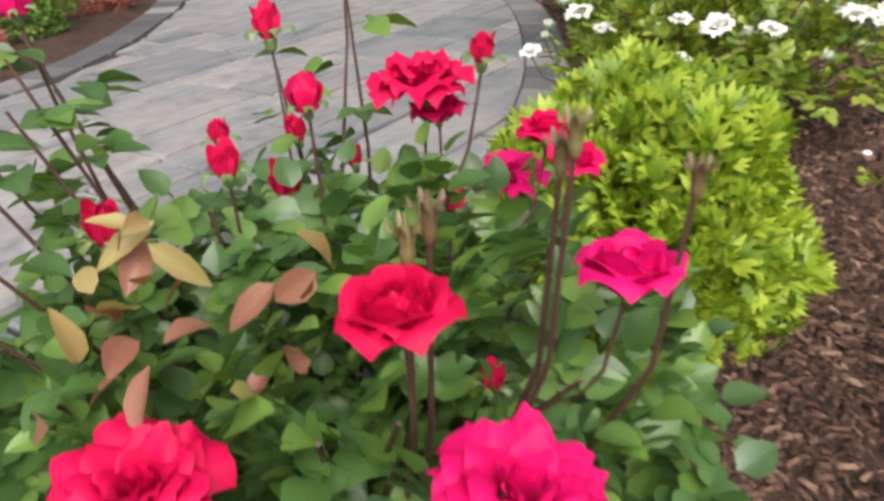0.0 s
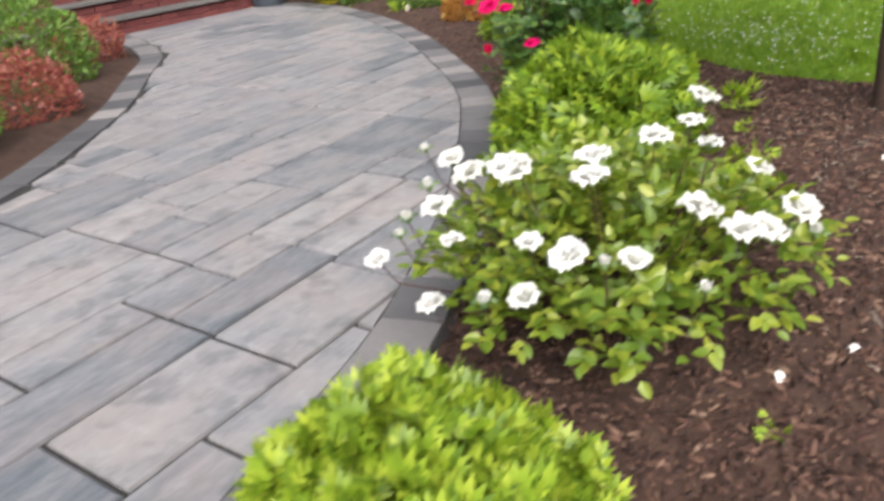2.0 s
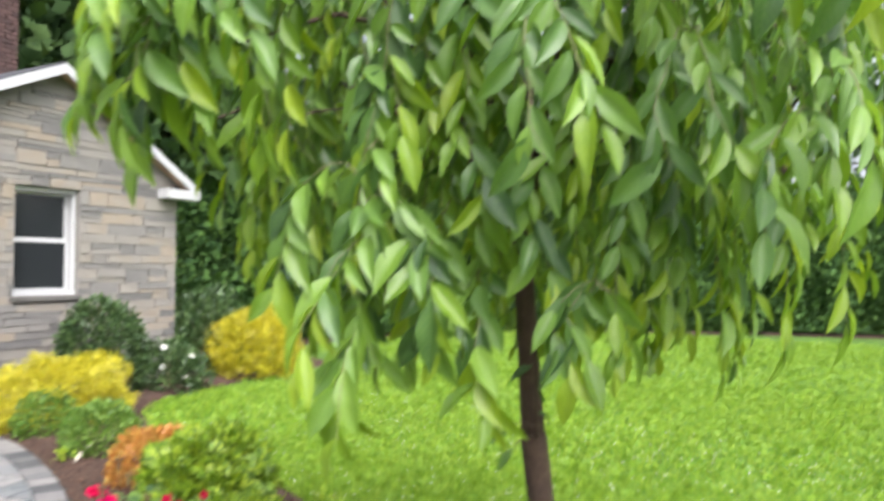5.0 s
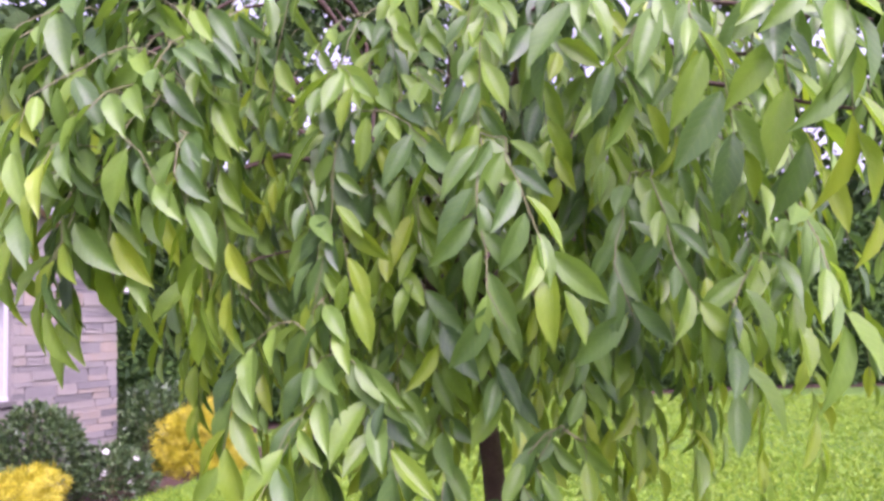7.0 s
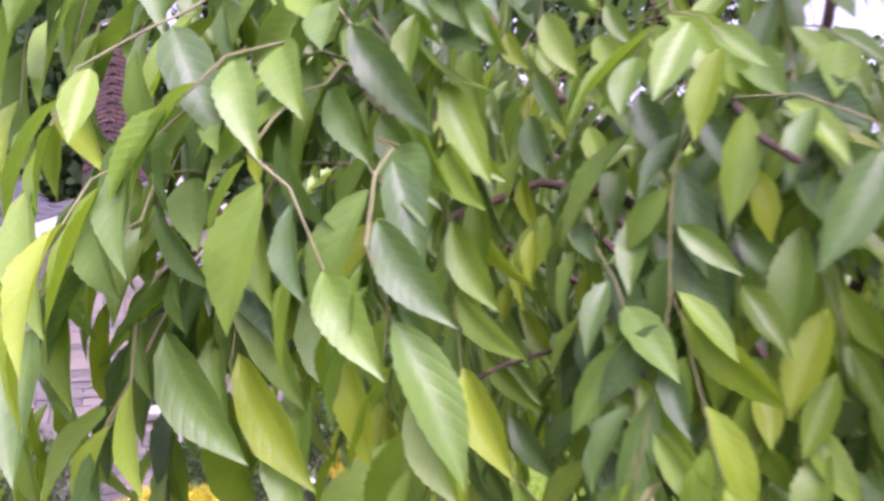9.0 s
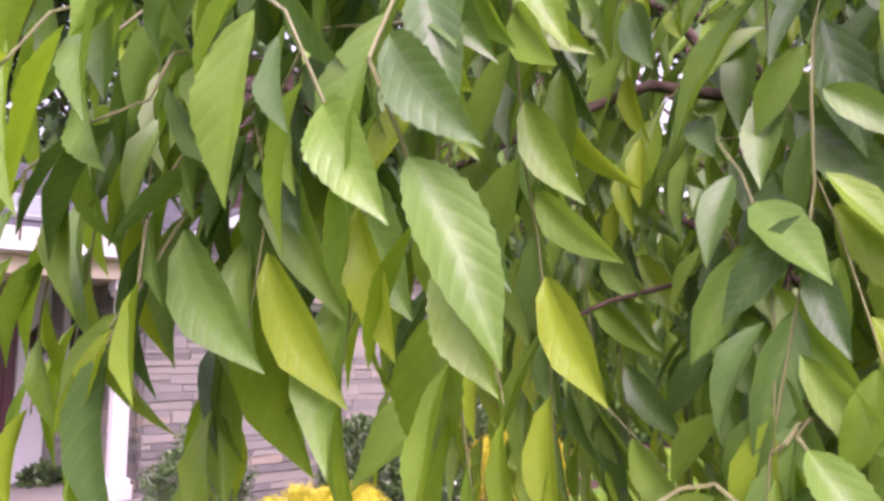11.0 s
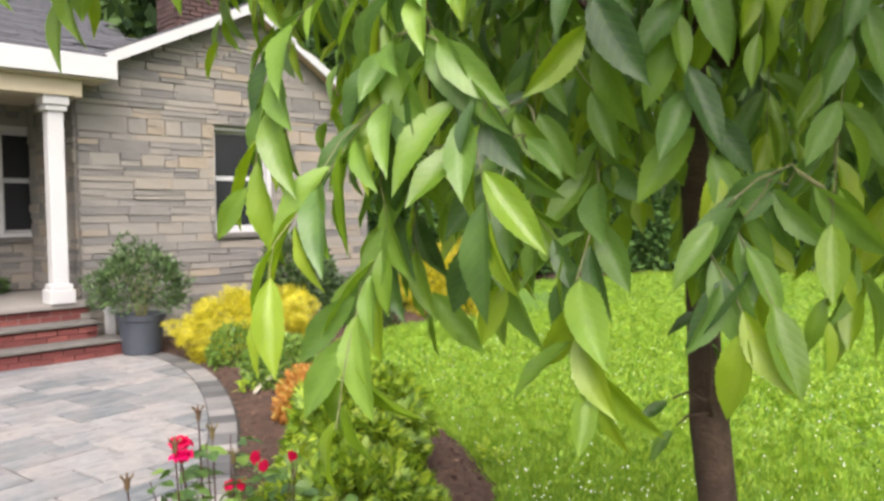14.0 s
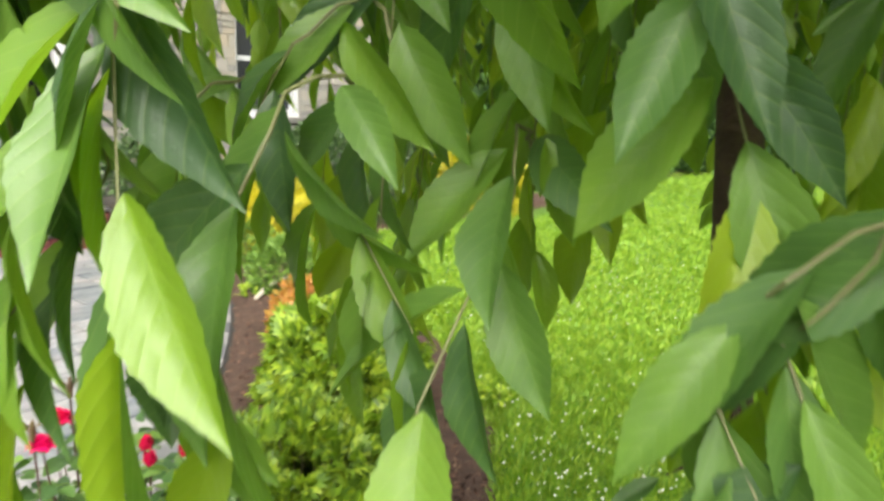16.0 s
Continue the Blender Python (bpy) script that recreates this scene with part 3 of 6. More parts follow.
WX0, WX1, WZ0, WZ1 = 1.66, 2.54, 1.25, 2.62
PEAK, LEFT_S, RIGHT_S = (2.16, 4.20), 0.48, 0.63


def rake_z(x):
    return PEAK[1] - (PEAK[0] - x) * LEFT_S if x < PEAK[0] else PEAK[1] - (x - PEAK[0]) * RIGHT_S


def prism(outline, y0, y1):
    bm = bmesh.new()
    f = [bm.verts.new((x, y0, z)) for x, z in outline]
    k = [bm.verts.new((x, y1, z)) for x, z in outline]
    bm.faces.new(f)
    bm.faces.new(k[::-1])
    for i in range(len(f)):
        j = (i + 1) % len(f)
        bm.faces.new((f[j], f[i], k[i], k[j]))
    return bm


def gable_wall():
    t = 0.064
    bm = boxes(((0, 0, -0.1), (WX0, 0.25, WZ1)), ((WX1, 0, -0.1), (4.15, 0.25, 2.42)), ((WX0, 0, -0.1), (WX1, 0.25, WZ0)))
    for o in ([(0, WZ1), (WX1, WZ1), (WX1, rake_z(WX1) - t), (PEAK[0], PEAK[1] - t), (0, rake_z(0) - t)], [(WX1, 2.42), (4.15, 2.42), (4.15, rake_z(4.15) - t), (WX1, rake_z(WX1) - t)]):
        e = prism(o, 0, 0.25)
        me = bpy.data.meshes.new("tmp")
        e.to_mesh(me)
        e.free()
        bm.from_mesh(me)
        bpy.data.meshes.remove(me)
    box(bm, (3.9, 0.25, -0.1), (4.15, 6.0, 2.85))
    box(bm, (0, 0.25, -0.1), (0.25, 1.6, 3.0))
    return housepart("wall_front", bm, MORTAR, None, "tan and grey ledge stone gable wall", "structure")


STONE_MESHES = []


def stone_unit(seed):
    g = random.Random(seed)
    bm = boxes(((-0.5, -0.5, -0.5), (0.5, 0.5, 0.5)), bevel=0.05)
    for v in bm.verts:
        v.co += Vector((g.uniform(-0.02, 0.02), g.uniform(-0.12, 0.12) if v.co.y < 0 else 0, g.uniform(-0.05, 0.05)))
    me = bpy.data.meshes.new("stone")
    bm.to_mesh(me)
    bm.free()
    me.materials.append(STONE)
    return me


def lay_stones(parent, x0, x1, z0, top, hole=None, m=None, seed=3, long=(0.22, 0.85)):
    g = random.Random(seed)
    if not STONE_MESHES:
        STONE_MESHES.extend(stone_unit(k) for k in range(6))
    z = z0
    while z < 4.0:
        h = g.choice((0.06, 0.08, 0.10, 0.12, 0.15, 0.19))
        x = x0 - g.uniform(0, 0.3)
        while x < x1:
            ln = g.uniform(*long) * (0.75 if h > 0.14 else 1.0)
            a, b = max(x, x0), min(x + ln, x1)
            x += ln
            spans = [(a, b)]
            if hole and z + h > hole[2] and z < hole[3]:
                spans = [(a, min(b, hole[0])), (max(a, hole[1]), b)]
            for s, e in spans:
                if e - s < 0.05:
                    continue
                lim = min(top(s), top(e))
                hh = min(h, lim - z)
                if hh < 0.03:
                    continue
                tiers = [(z, hh)]
                if hh > 0.11 and g.random() < 0.45:
                    low = hh * g.uniform(0.35, 0.62)
                    tiers = [(z, low), (z + low, hh - low)]
                for base, tall in tiers:
                    proud = g.uniform(0.010, 0.028)
                    k = pose((s + e) / 2, -proud / 2 + 0.01, base + tall / 2, 0, g.uniform(-0.35, 0.35), 0) @ Matrix.Diagonal((e - s - 0.007, proud + 0.04, tall - 0.006, 1))
                    under("stone", g.choice(STONE_MESHES), parent, (m or Matrix()) @ k)
        z += h


def house_window(name, x0, x1, z0, z1, y, c=0.075, face=None):
    """A white double-hung window: casing, two sashes with dark panes and a screen, and a stone sill that reaches out to the wall's face."""
    w = thing(name, (0, 0, 0), "white double-hung window with dark panes in the stone wall", "window", kind="structure")
    w.matrix_basis = H
    face = y if face is None else face
    housepart("casing", boxes(((x0, y - 0.03, z0 + 0.05), (x0 + c, y + 0.12, z1)), ((x1 - c, y - 0.03, z0 + 0.05), (x1, y + 0.12, z1)), ((x0 + c, y - 0.03, z1 - c), (x1 - c, y + 0.12, z1)), ((x0, y - 0.05, z0), (x1, y + 0.12, z0 + 0.055)), bevel=0.004), WHITE, w)
    mid = (z0 + z1) / 2 + 0.02
    for lo, hi, yy in ((z0 + 0.06, mid, y + 0.05), (mid, z1 - c, y + 0.08)):
        s = housepart("sash", boxes(((x0 + c, yy, lo), (x0 + c + 0.03, yy + 0.03, hi)), ((x1 - c - 0.03, yy, lo), (x1 - c, yy + 0.03, hi)), ((x0 + c + 0.03, yy, hi - 0.03), (x1 - c - 0.03, yy + 0.03, hi)), ((x0 + c + 0.03, yy, lo), (x1 - c - 0.03, yy + 0.03, lo + 0.03)), bevel=0.003), WHITE, w)
        housepart("pane", boxes(((x0 + c + 0.028, yy + 0.012, lo + 0.028), (x1 - c - 0.028, yy + 0.018, hi - 0.028))), GLASS, s)
    housepart("screen", boxes(((x0 + c, y + 0.14, z0 + 0.05), (x1 - c, y + 0.15, z1 - c))), SCREEN, w)
    housepart("sill", boxes(((x0 - 0.04, face - 0.07, z0 - 0.07), (x1 + 0.04, y + 0.02, z0 - 0.004)), bevel=0.008), TREAD, w)
    return w


def house():
    wall = gable_wall()
    lay_stones(wall, 0.0, 4.15, 0.0, lambda x: rake_z(x) - 0.07, (WX0, WX1, WZ0 - 0.075, WZ1))
    house_window("window_1", WX0, WX1, WZ0, WZ1, 0.09, 0.055, 0.0)
    back = housepart("wall_porch", boxes(((-7, 1.6, -0.1), (-2.02, 1.8, 3.0)), ((-0.9, 1.6, -0.1), (-0.40, 1.8, 3.0)), ((0.14, 1.6, -0.1), (0.3, 1.8, 3.0)), ((-0.40, 1.6, -0.1), (0.14, 1.8, 1.22)), ((-0.40, 1.6, 2.6), (0.14, 1.8, 3.0)), ((-2.02, 1.6, 2.66), (-0.9, 1.8, 3.0))), MORTAR, None, "shaded stone wall at the back of the porch", "structure")
    lay_stones(back, -0.55, 0.25, 0.56, lambda x: 2.9, (-0.44, 0.2, 1.18, 2.64), Matrix.Translation((0, 1.6, 0)), 8, (0.15, 0.4))
    side = pose(0, 0, 0, 0, 0, -90)
    lay_stones(wall, -1.58, -0.02, 0.56, lambda x: 2.9, None, side, 9, (0.2, 0.6))
    house_window("window_2", -0.40, 0.14, 1.22, 2.6, 1.60)
    # gable roof with white rake boards and a stained soffit
    tip_l, tip_r, y0 = 0.0, 4.40, -0.24
    roof = housepart("roof", prism([(tip_l - 0.02, rake_z(tip_l - 0.02) + 0.03), (PEAK[0], PEAK[1] + 0.03), (tip_r, rake_z(tip_r) + 0.03), (tip_r, rake_z(tip_r) - 0.03), (PEAK[0], PEAK[1] - 0.03), (tip_l - 0.02, rake_z(tip_l - 0.02) - 0.03)], y0 + 0.02, 7.0), SHINGLE, None, "dark grey asphalt shingle gable roof", "structure")
    for a, b in ((tip_l, PEAK[0]), (PEAK[0], tip_r)):
        housepart("rake_board", prism([(a, rake_z(a) + 0.0), (b, rake_z(b) + 0.0), (b, rake_z(b) - 0.125), (a, rake_z(a) - 0.125)], y0 - 0.02, y0 + 0.018), WHITE, roof, "white rake board")
        housepart("soffit", prism([(a, rake_z(a) - 0.034), (b, rake_z(b) - 0.034), (b, rake_z(b) - 0.06), (a, rake_z(a) - 0.06)], y0 + 0.02, -0.002), SOFFIT, roof, "brown stained soffit board")
    housepart("eave_return", boxes(((3.80, y0 - 0.03, 2.63), (4.385, -0.004, 2.77)), ((4.17, -0.004, 2.65), (4.36, 6.0, 2.77)), bevel=0.005), WHITE, roof, "white boxed eave return")
    # main roof over the porch, in courses of shingles
    main = housepart("roof_main", prism([(-0.45, 3.18), (3.6, 4.75), (7.0, 3.4), (7.0, 3.3), (3.6, 4.65), (-0.45, 3.10)], 0, 1), SHINGLE, None, "grey asphalt shingle main roof", "structure")
    main.matrix_basis = H @ Matrix(((0, 7.74, 0, -7.5), (1, 0, 0, 0), (0, 0, 1, 0), (0, 0, 0, 1)))
    valley = housepart("roof_valley", prism([(0.05, 3.374), (3.6, 4.75), (7.0, 3.4), (7.0, 3.3), (3.6, 4.65), (0.05, 3.294)], 0, 1), SHINGLE, main)
    valley.matrix_basis = Matrix(((1, 0, 0, 0), (0, 0.86 / 7.74, 0, 1.0), (0, 0, 1, 0), (0, 0, 0, 1)))
    g = random.Random(4)
    rows = bmesh.new()
    for k in range(26):
        y = -0.47 + k * 0.145
        z = 3.18 + (y + 0.45) * 1.57 / 4.05
        x = -7.4 + g.uniform(0, 0.3)
        while x < (0.95 if y > 0.1 else 0.0):
            w = g.uniform(0.25, 0.45)
            if y <= 0.1:
                w = min(w, 0.24 - x)
            lift = g.uniform(0.012, 0.022)
            m = Matrix.Translation((x + w / 2, y + 0.08, z + 0.03 + lift)) @ pose(0, 0, 0, math.degrees(math.atan(1.57 / 4.05)) - 2)
            bmesh.ops.create_cube(rows, size=1, matrix=m @ Matrix.Diagonal((w - 0.006, 0.17, 0.012, 1)))
            x += w
    housepart("shingle", rows, SHINGLE, None, "courses of grey asphalt shingles on the porch roof", "stuff", category="shingles")
    for x in (-1.07, -1.95):
        s = thing("skylight", (0, 0, 0), "low glass skylight set in the grey shingle roof", "skylight", "skylights in the roof")
        s.matrix_basis = H @ pose(x, 0.28, 3.50, math.degrees(math.atan(1.57 / 4.05)))
        housepart("frame", boxes(((-0.27, -0.56, 0), (-0.24, 0.56, 0.05)), ((0.24, -0.56, 0), (0.27, 0.56, 0.05)), ((-0.24, -0.56, 0), (0.24, -0.53, 0.05)), ((-0.24, 0.53, 0), (0.24, 0.56, 0.05)), bevel=0.006), ALUMINIUM, s, "pale metal frame")
        housepart("pane", boxes(((-0.24, -0.53, 0.028), (0.24, 0.53, 0.042))), SKYGLASS, s)
    # porch: fascia, beam, ceiling, column
    housepart("fascia", boxes(((-7.5, -0.52, 2.96), (0.27, -0.46, 3.19)), ((0.21, -0.46, 2.96), (0.27, -0.2, 3.19)), bevel=0.006), WHITE, None, "white porch fascia board", "structure")
    housepart("porch_beam", boxes(((-7.5, -0.46, 2.94), (0.21, -0.05, 2.99)), ((-7.5, -0.36, 2.76), (-0.05, -0.08, 2.94)), bevel=0.004), CREAM, None, "cream painted porch beam", "structure")
    housepart("ceiling", boxes(((-7.5, -0.08, 2.86), (0.0, 1.6, 2.90))), CREAM, None, "cream porch ceiling", "structure")
    col = thing("porch_column", (0, 0, 0), "square white porch column with plain cap and base", "column")
    col.matrix_basis = H @ pose(-0.30, -0.2, 0)
    housepart("shaft", boxes(((-0.08, -0.08, 0.74), (0.08, 0.08, 2.62)), bevel=0.008), WHITE, col)
    housepart("base", boxes(((-0.13, -0.13, 0.55), (0.13, 0.13, 0.70)), ((-0.11, -0.11, 0.70), (0.11, 0.11, 0.76)), bevel=0.008), WHITE, col)
    housepart("cap", boxes(((-0.11, -0.11, 2.60), (0.11, 0.11, 2.66)), ((-0.13, -0.13, 2.66), (0.13, 0.13, 2.762)), bevel=0.008), WHITE, col)
    # steps of brick with stone treads
    floor = housepart("porch_floor", boxes(((-7, -0.24, 0.1), (0.0, 1.6, 0.49))), MORTAR, None, "stone floored porch", "structure")
    housepart("slab_top", boxes(((-7, -0.30, 0.49), (0.02, 1.6, 0.55)), bevel=0.01), PORCHFLOOR, floor)
    steps = thing("front_steps", (0, 0, 0), "red brick front steps with grey stone treads", "steps", kind="structure")
    steps.matrix_basis = H
    brick = mesh_of("brick", *cuboid(0.20, 0.06, 0.062), BRICK)
    for y, zt, right in ((-0.52, 0.36, -0.01), (-0.76, 0.18, 0.17)):
        housepart("tread", boxes(((-4.5, y - 0.03, zt - 0.035), (right, y + 0.36, zt)), bevel=0.008), TREAD, steps)
    for y, zt, right in ((-0.24, 0.49, 0.0), (-0.50, 0.312, -0.02), (-0.74, 0.132, 0.16)):
        housepart("riser", boxes(((-4.5, y + 0.02, zt - 0.15), (right - 0.004, y + 0.2, zt))), BRICK, steps)
        for r in range(2):
            x = right - 0.105 - (0.1 if r else 0)
            while x > -2.6:
                under("brick", brick, steps, pose(x, y + 0.02, zt - 0.036 - r * 0.067))
                x -= 0.206
    # door, pilaster, lamp
    door = thing("door_1", (0, 0, 0), "dark front door in a red stained wooden frame", "door", kind="structure")
    door.matrix_basis = H
    housepart("door_leaf", boxes(((-2.0, 1.68, 0.56), (-1.36, 1.73, 2.56)), bevel=0.004), DARKDOOR, door)
    for z in (0.72, 1.3, 1.95):
        housepart("panel", boxes(((-1.88, 1.664, z), (-1.48, 1.679, z + 0.45)), bevel=0.006), DARKDOOR, door)
    housepart("frame", boxes(((-1.36, 1.58, 0.56), (-1.27, 1.74, 2.6)), ((-1.0, 1.58, 0.56), (-0.9, 1.74, 2.6)), ((-2.02, 1.58, 2.56), (-0.9, 1.74, 2.66)), bevel=0.006), REDWOOD, door)
    housepart("side_panel", boxes(((-1.27, 1.62, 0.56), (-1.0, 1.66, 2.56)), ((-1.22, 1.605, 0.7), (-1.05, 1.619, 1.3)), ((-1.22, 1.605, 1.42), (-1.05, 1.619, 2.4)), bevel=0.004), REDWOOD, door)
    housepart("threshold", boxes(((-2.02, 1.5, 0.551), (-0.9, 1.66, 0.60)), bevel=0.006), TREAD, door)
    housepart("pilaster", boxes(((-0.88, 1.55, 0.56), (-0.56, 1.597, 2.86)), ((-0.9, 1.53, 0.56), (-0.54, 1.597, 0.72)), bevel=0.006), WHITE, None, "white painted panel beside the front door", "structure")
    lamp = thing("wall_lantern", (0, 0, 0), "dark bronze carriage lantern on the porch wall", "lantern")
    lamp.matrix_basis = H @ pose(-0.70, 1.44, 2.0)
    housepart("body", lathe([(0.05, 0.0), (0.085, 0.03), (0.10, 0.22), (0.06, 0.22)], 6), METAL, lamp)
    housepart("roof", lathe([(0.125, 0.22), (0.11, 0.25), (0.04, 0.32), (0.015, 0.35)], 6), METAL, lamp)
    housepart("bracket", tube([(0, 0.11, 0.12), (0, 0.06, 0.36), (0, 0.0, 0.35)], [0.012, 0.012, 0.01]), METAL, lamp)
    plate = housepart("door_plate", boxes(((-0.80, 1.535, 1.70), (-0.66, 1.55, 1.78)), bevel=0.004), METAL, None, "small dark plate on the white porch panel", category="plate")
    spout = thing("downspout", (0, 0, 0), "short white downspout end beside the brick steps", "downspout")
    spout.matrix_basis = H @ pose(0.22, -0.22, 0)
    housepart("pipe", boxes(((-0.05, -0.04, 0.03), (0.05, 0.04, 0.46)), bevel=0.012), WHITE, spout)
    housepart("collar", boxes(((-0.058, -0.048, 0.40), (0.058, 0.048, 0.43)), bevel=0.006), WHITE, spout)
    housepart("shoe", boxes(((-0.05, -0.16, 0.0), (0.05, 0.03, 0.07)), bevel=0.012), WHITE, spout)
    # chimney of bricks
    ch = thing("chimney", (0, 0, 0), "red brick chimney behind the gable", "chimney")
    ch.matrix_basis = H
    dark_brick = mesh_of("brick", *cuboid(0.19, 0.06, 0.062), CHIMNEY)
    housepart("core", boxes(((2.22, 2.02, 3.2), (2.90, 2.7, 6.5))), CHIMNEY, ch)
    half_brick = mesh_of("brick", *cuboid(0.09, 0.06, 0.062), CHIMNEY)
    for r in range(38):
        z = 3.8 + r * 0.072
        for k in range(3):
            under("brick", dark_brick, ch, pose(2.3 + k * 0.2 + (0.1 if r % 2 else 0), 2.01, z))
            under("brick", dark_brick, ch, pose(2.21, 2.14 + k * 0.2 - (0.1 if r % 2 else 0), z, 0, 0, 90))
        under("brick", half_brick, ch, pose(2.25 if r % 2 else 2.85, 2.01, z))
    housepart("cap", boxes(((2.15, 1.95, 6.5), (2.97, 2.77, 6.58)), bevel=0.01), TREAD, ch)
    # plain volume behind
    housepart("wall_back", boxes(((-7.3, 7.0, -0.1), (4.1, 7.2, 3.3)), ((-7.3, 1.8, -0.1), (-7.1, 7.0, 3.3))), MORTAR, None, "plain rear walls of the house", "structure")


def cuboid(lx, ly, lz):
    bm = boxes(((-lx / 2, -ly / 2, -lz / 2), (lx / 2, ly / 2, lz / 2)), bevel=0.006)
    v = [tuple(x.co) for x in bm.verts]
    bm.verts.index_update()
    f = [tuple(q.index for q in p.verts) for p in bm.faces]
    bm.free()
    return v, f


ALUMINIUM = material("weathered_aluminium", (0.30, 0.31, 0.33), 0.45)
SKYGLASS = material("skylight_glass", (0.25, 0.28, 0.30), 0.12)
house()


# ---- weeping cherry ----
LEAF_KINDS = [leaf_rows(c, 4, k) for c, k in ((0.04, 0.0), (0.12, 0.10), (0.22, -0.08), (0.32, 0.05))]
FINE_LEAVES = [leaf_rows(c, 12, k) for c, k in ((0.04, 0.03), (0.12, 0.10), (0.20, -0.08), (0.28, -0.03))]
TREE = np.array([4.34, 0.93, 0.0])
HEAD = np.array([0.03, 0.16, 1.88])
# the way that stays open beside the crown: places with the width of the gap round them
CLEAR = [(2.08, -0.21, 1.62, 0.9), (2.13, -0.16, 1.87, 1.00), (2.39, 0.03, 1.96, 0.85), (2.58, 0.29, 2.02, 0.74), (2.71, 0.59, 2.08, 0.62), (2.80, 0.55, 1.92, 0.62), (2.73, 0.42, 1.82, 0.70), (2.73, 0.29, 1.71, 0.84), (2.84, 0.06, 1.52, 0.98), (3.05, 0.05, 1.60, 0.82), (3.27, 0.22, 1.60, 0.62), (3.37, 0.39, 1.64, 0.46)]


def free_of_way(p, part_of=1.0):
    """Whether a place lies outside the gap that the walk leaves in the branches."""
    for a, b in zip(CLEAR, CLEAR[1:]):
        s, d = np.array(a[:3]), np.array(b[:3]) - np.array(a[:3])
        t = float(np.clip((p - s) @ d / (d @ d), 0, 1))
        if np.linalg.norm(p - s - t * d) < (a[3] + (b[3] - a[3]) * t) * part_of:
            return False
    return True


def hem(p):
    """How far down the curtain of twigs reaches: a bell, drawn up most on the side towards the patio."""
    q = p - HEAD
    r = math.hypot(q[0], q[1])
    left = max(0.0, (q[0] * -0.6 + q[1] * 0.8) / max(r, 0.05))
    return 1.22 + (0.75 + 2.0 * left) * max(0.0, r - 0.74) + (0.35 if r < 0.3 else 0.0)


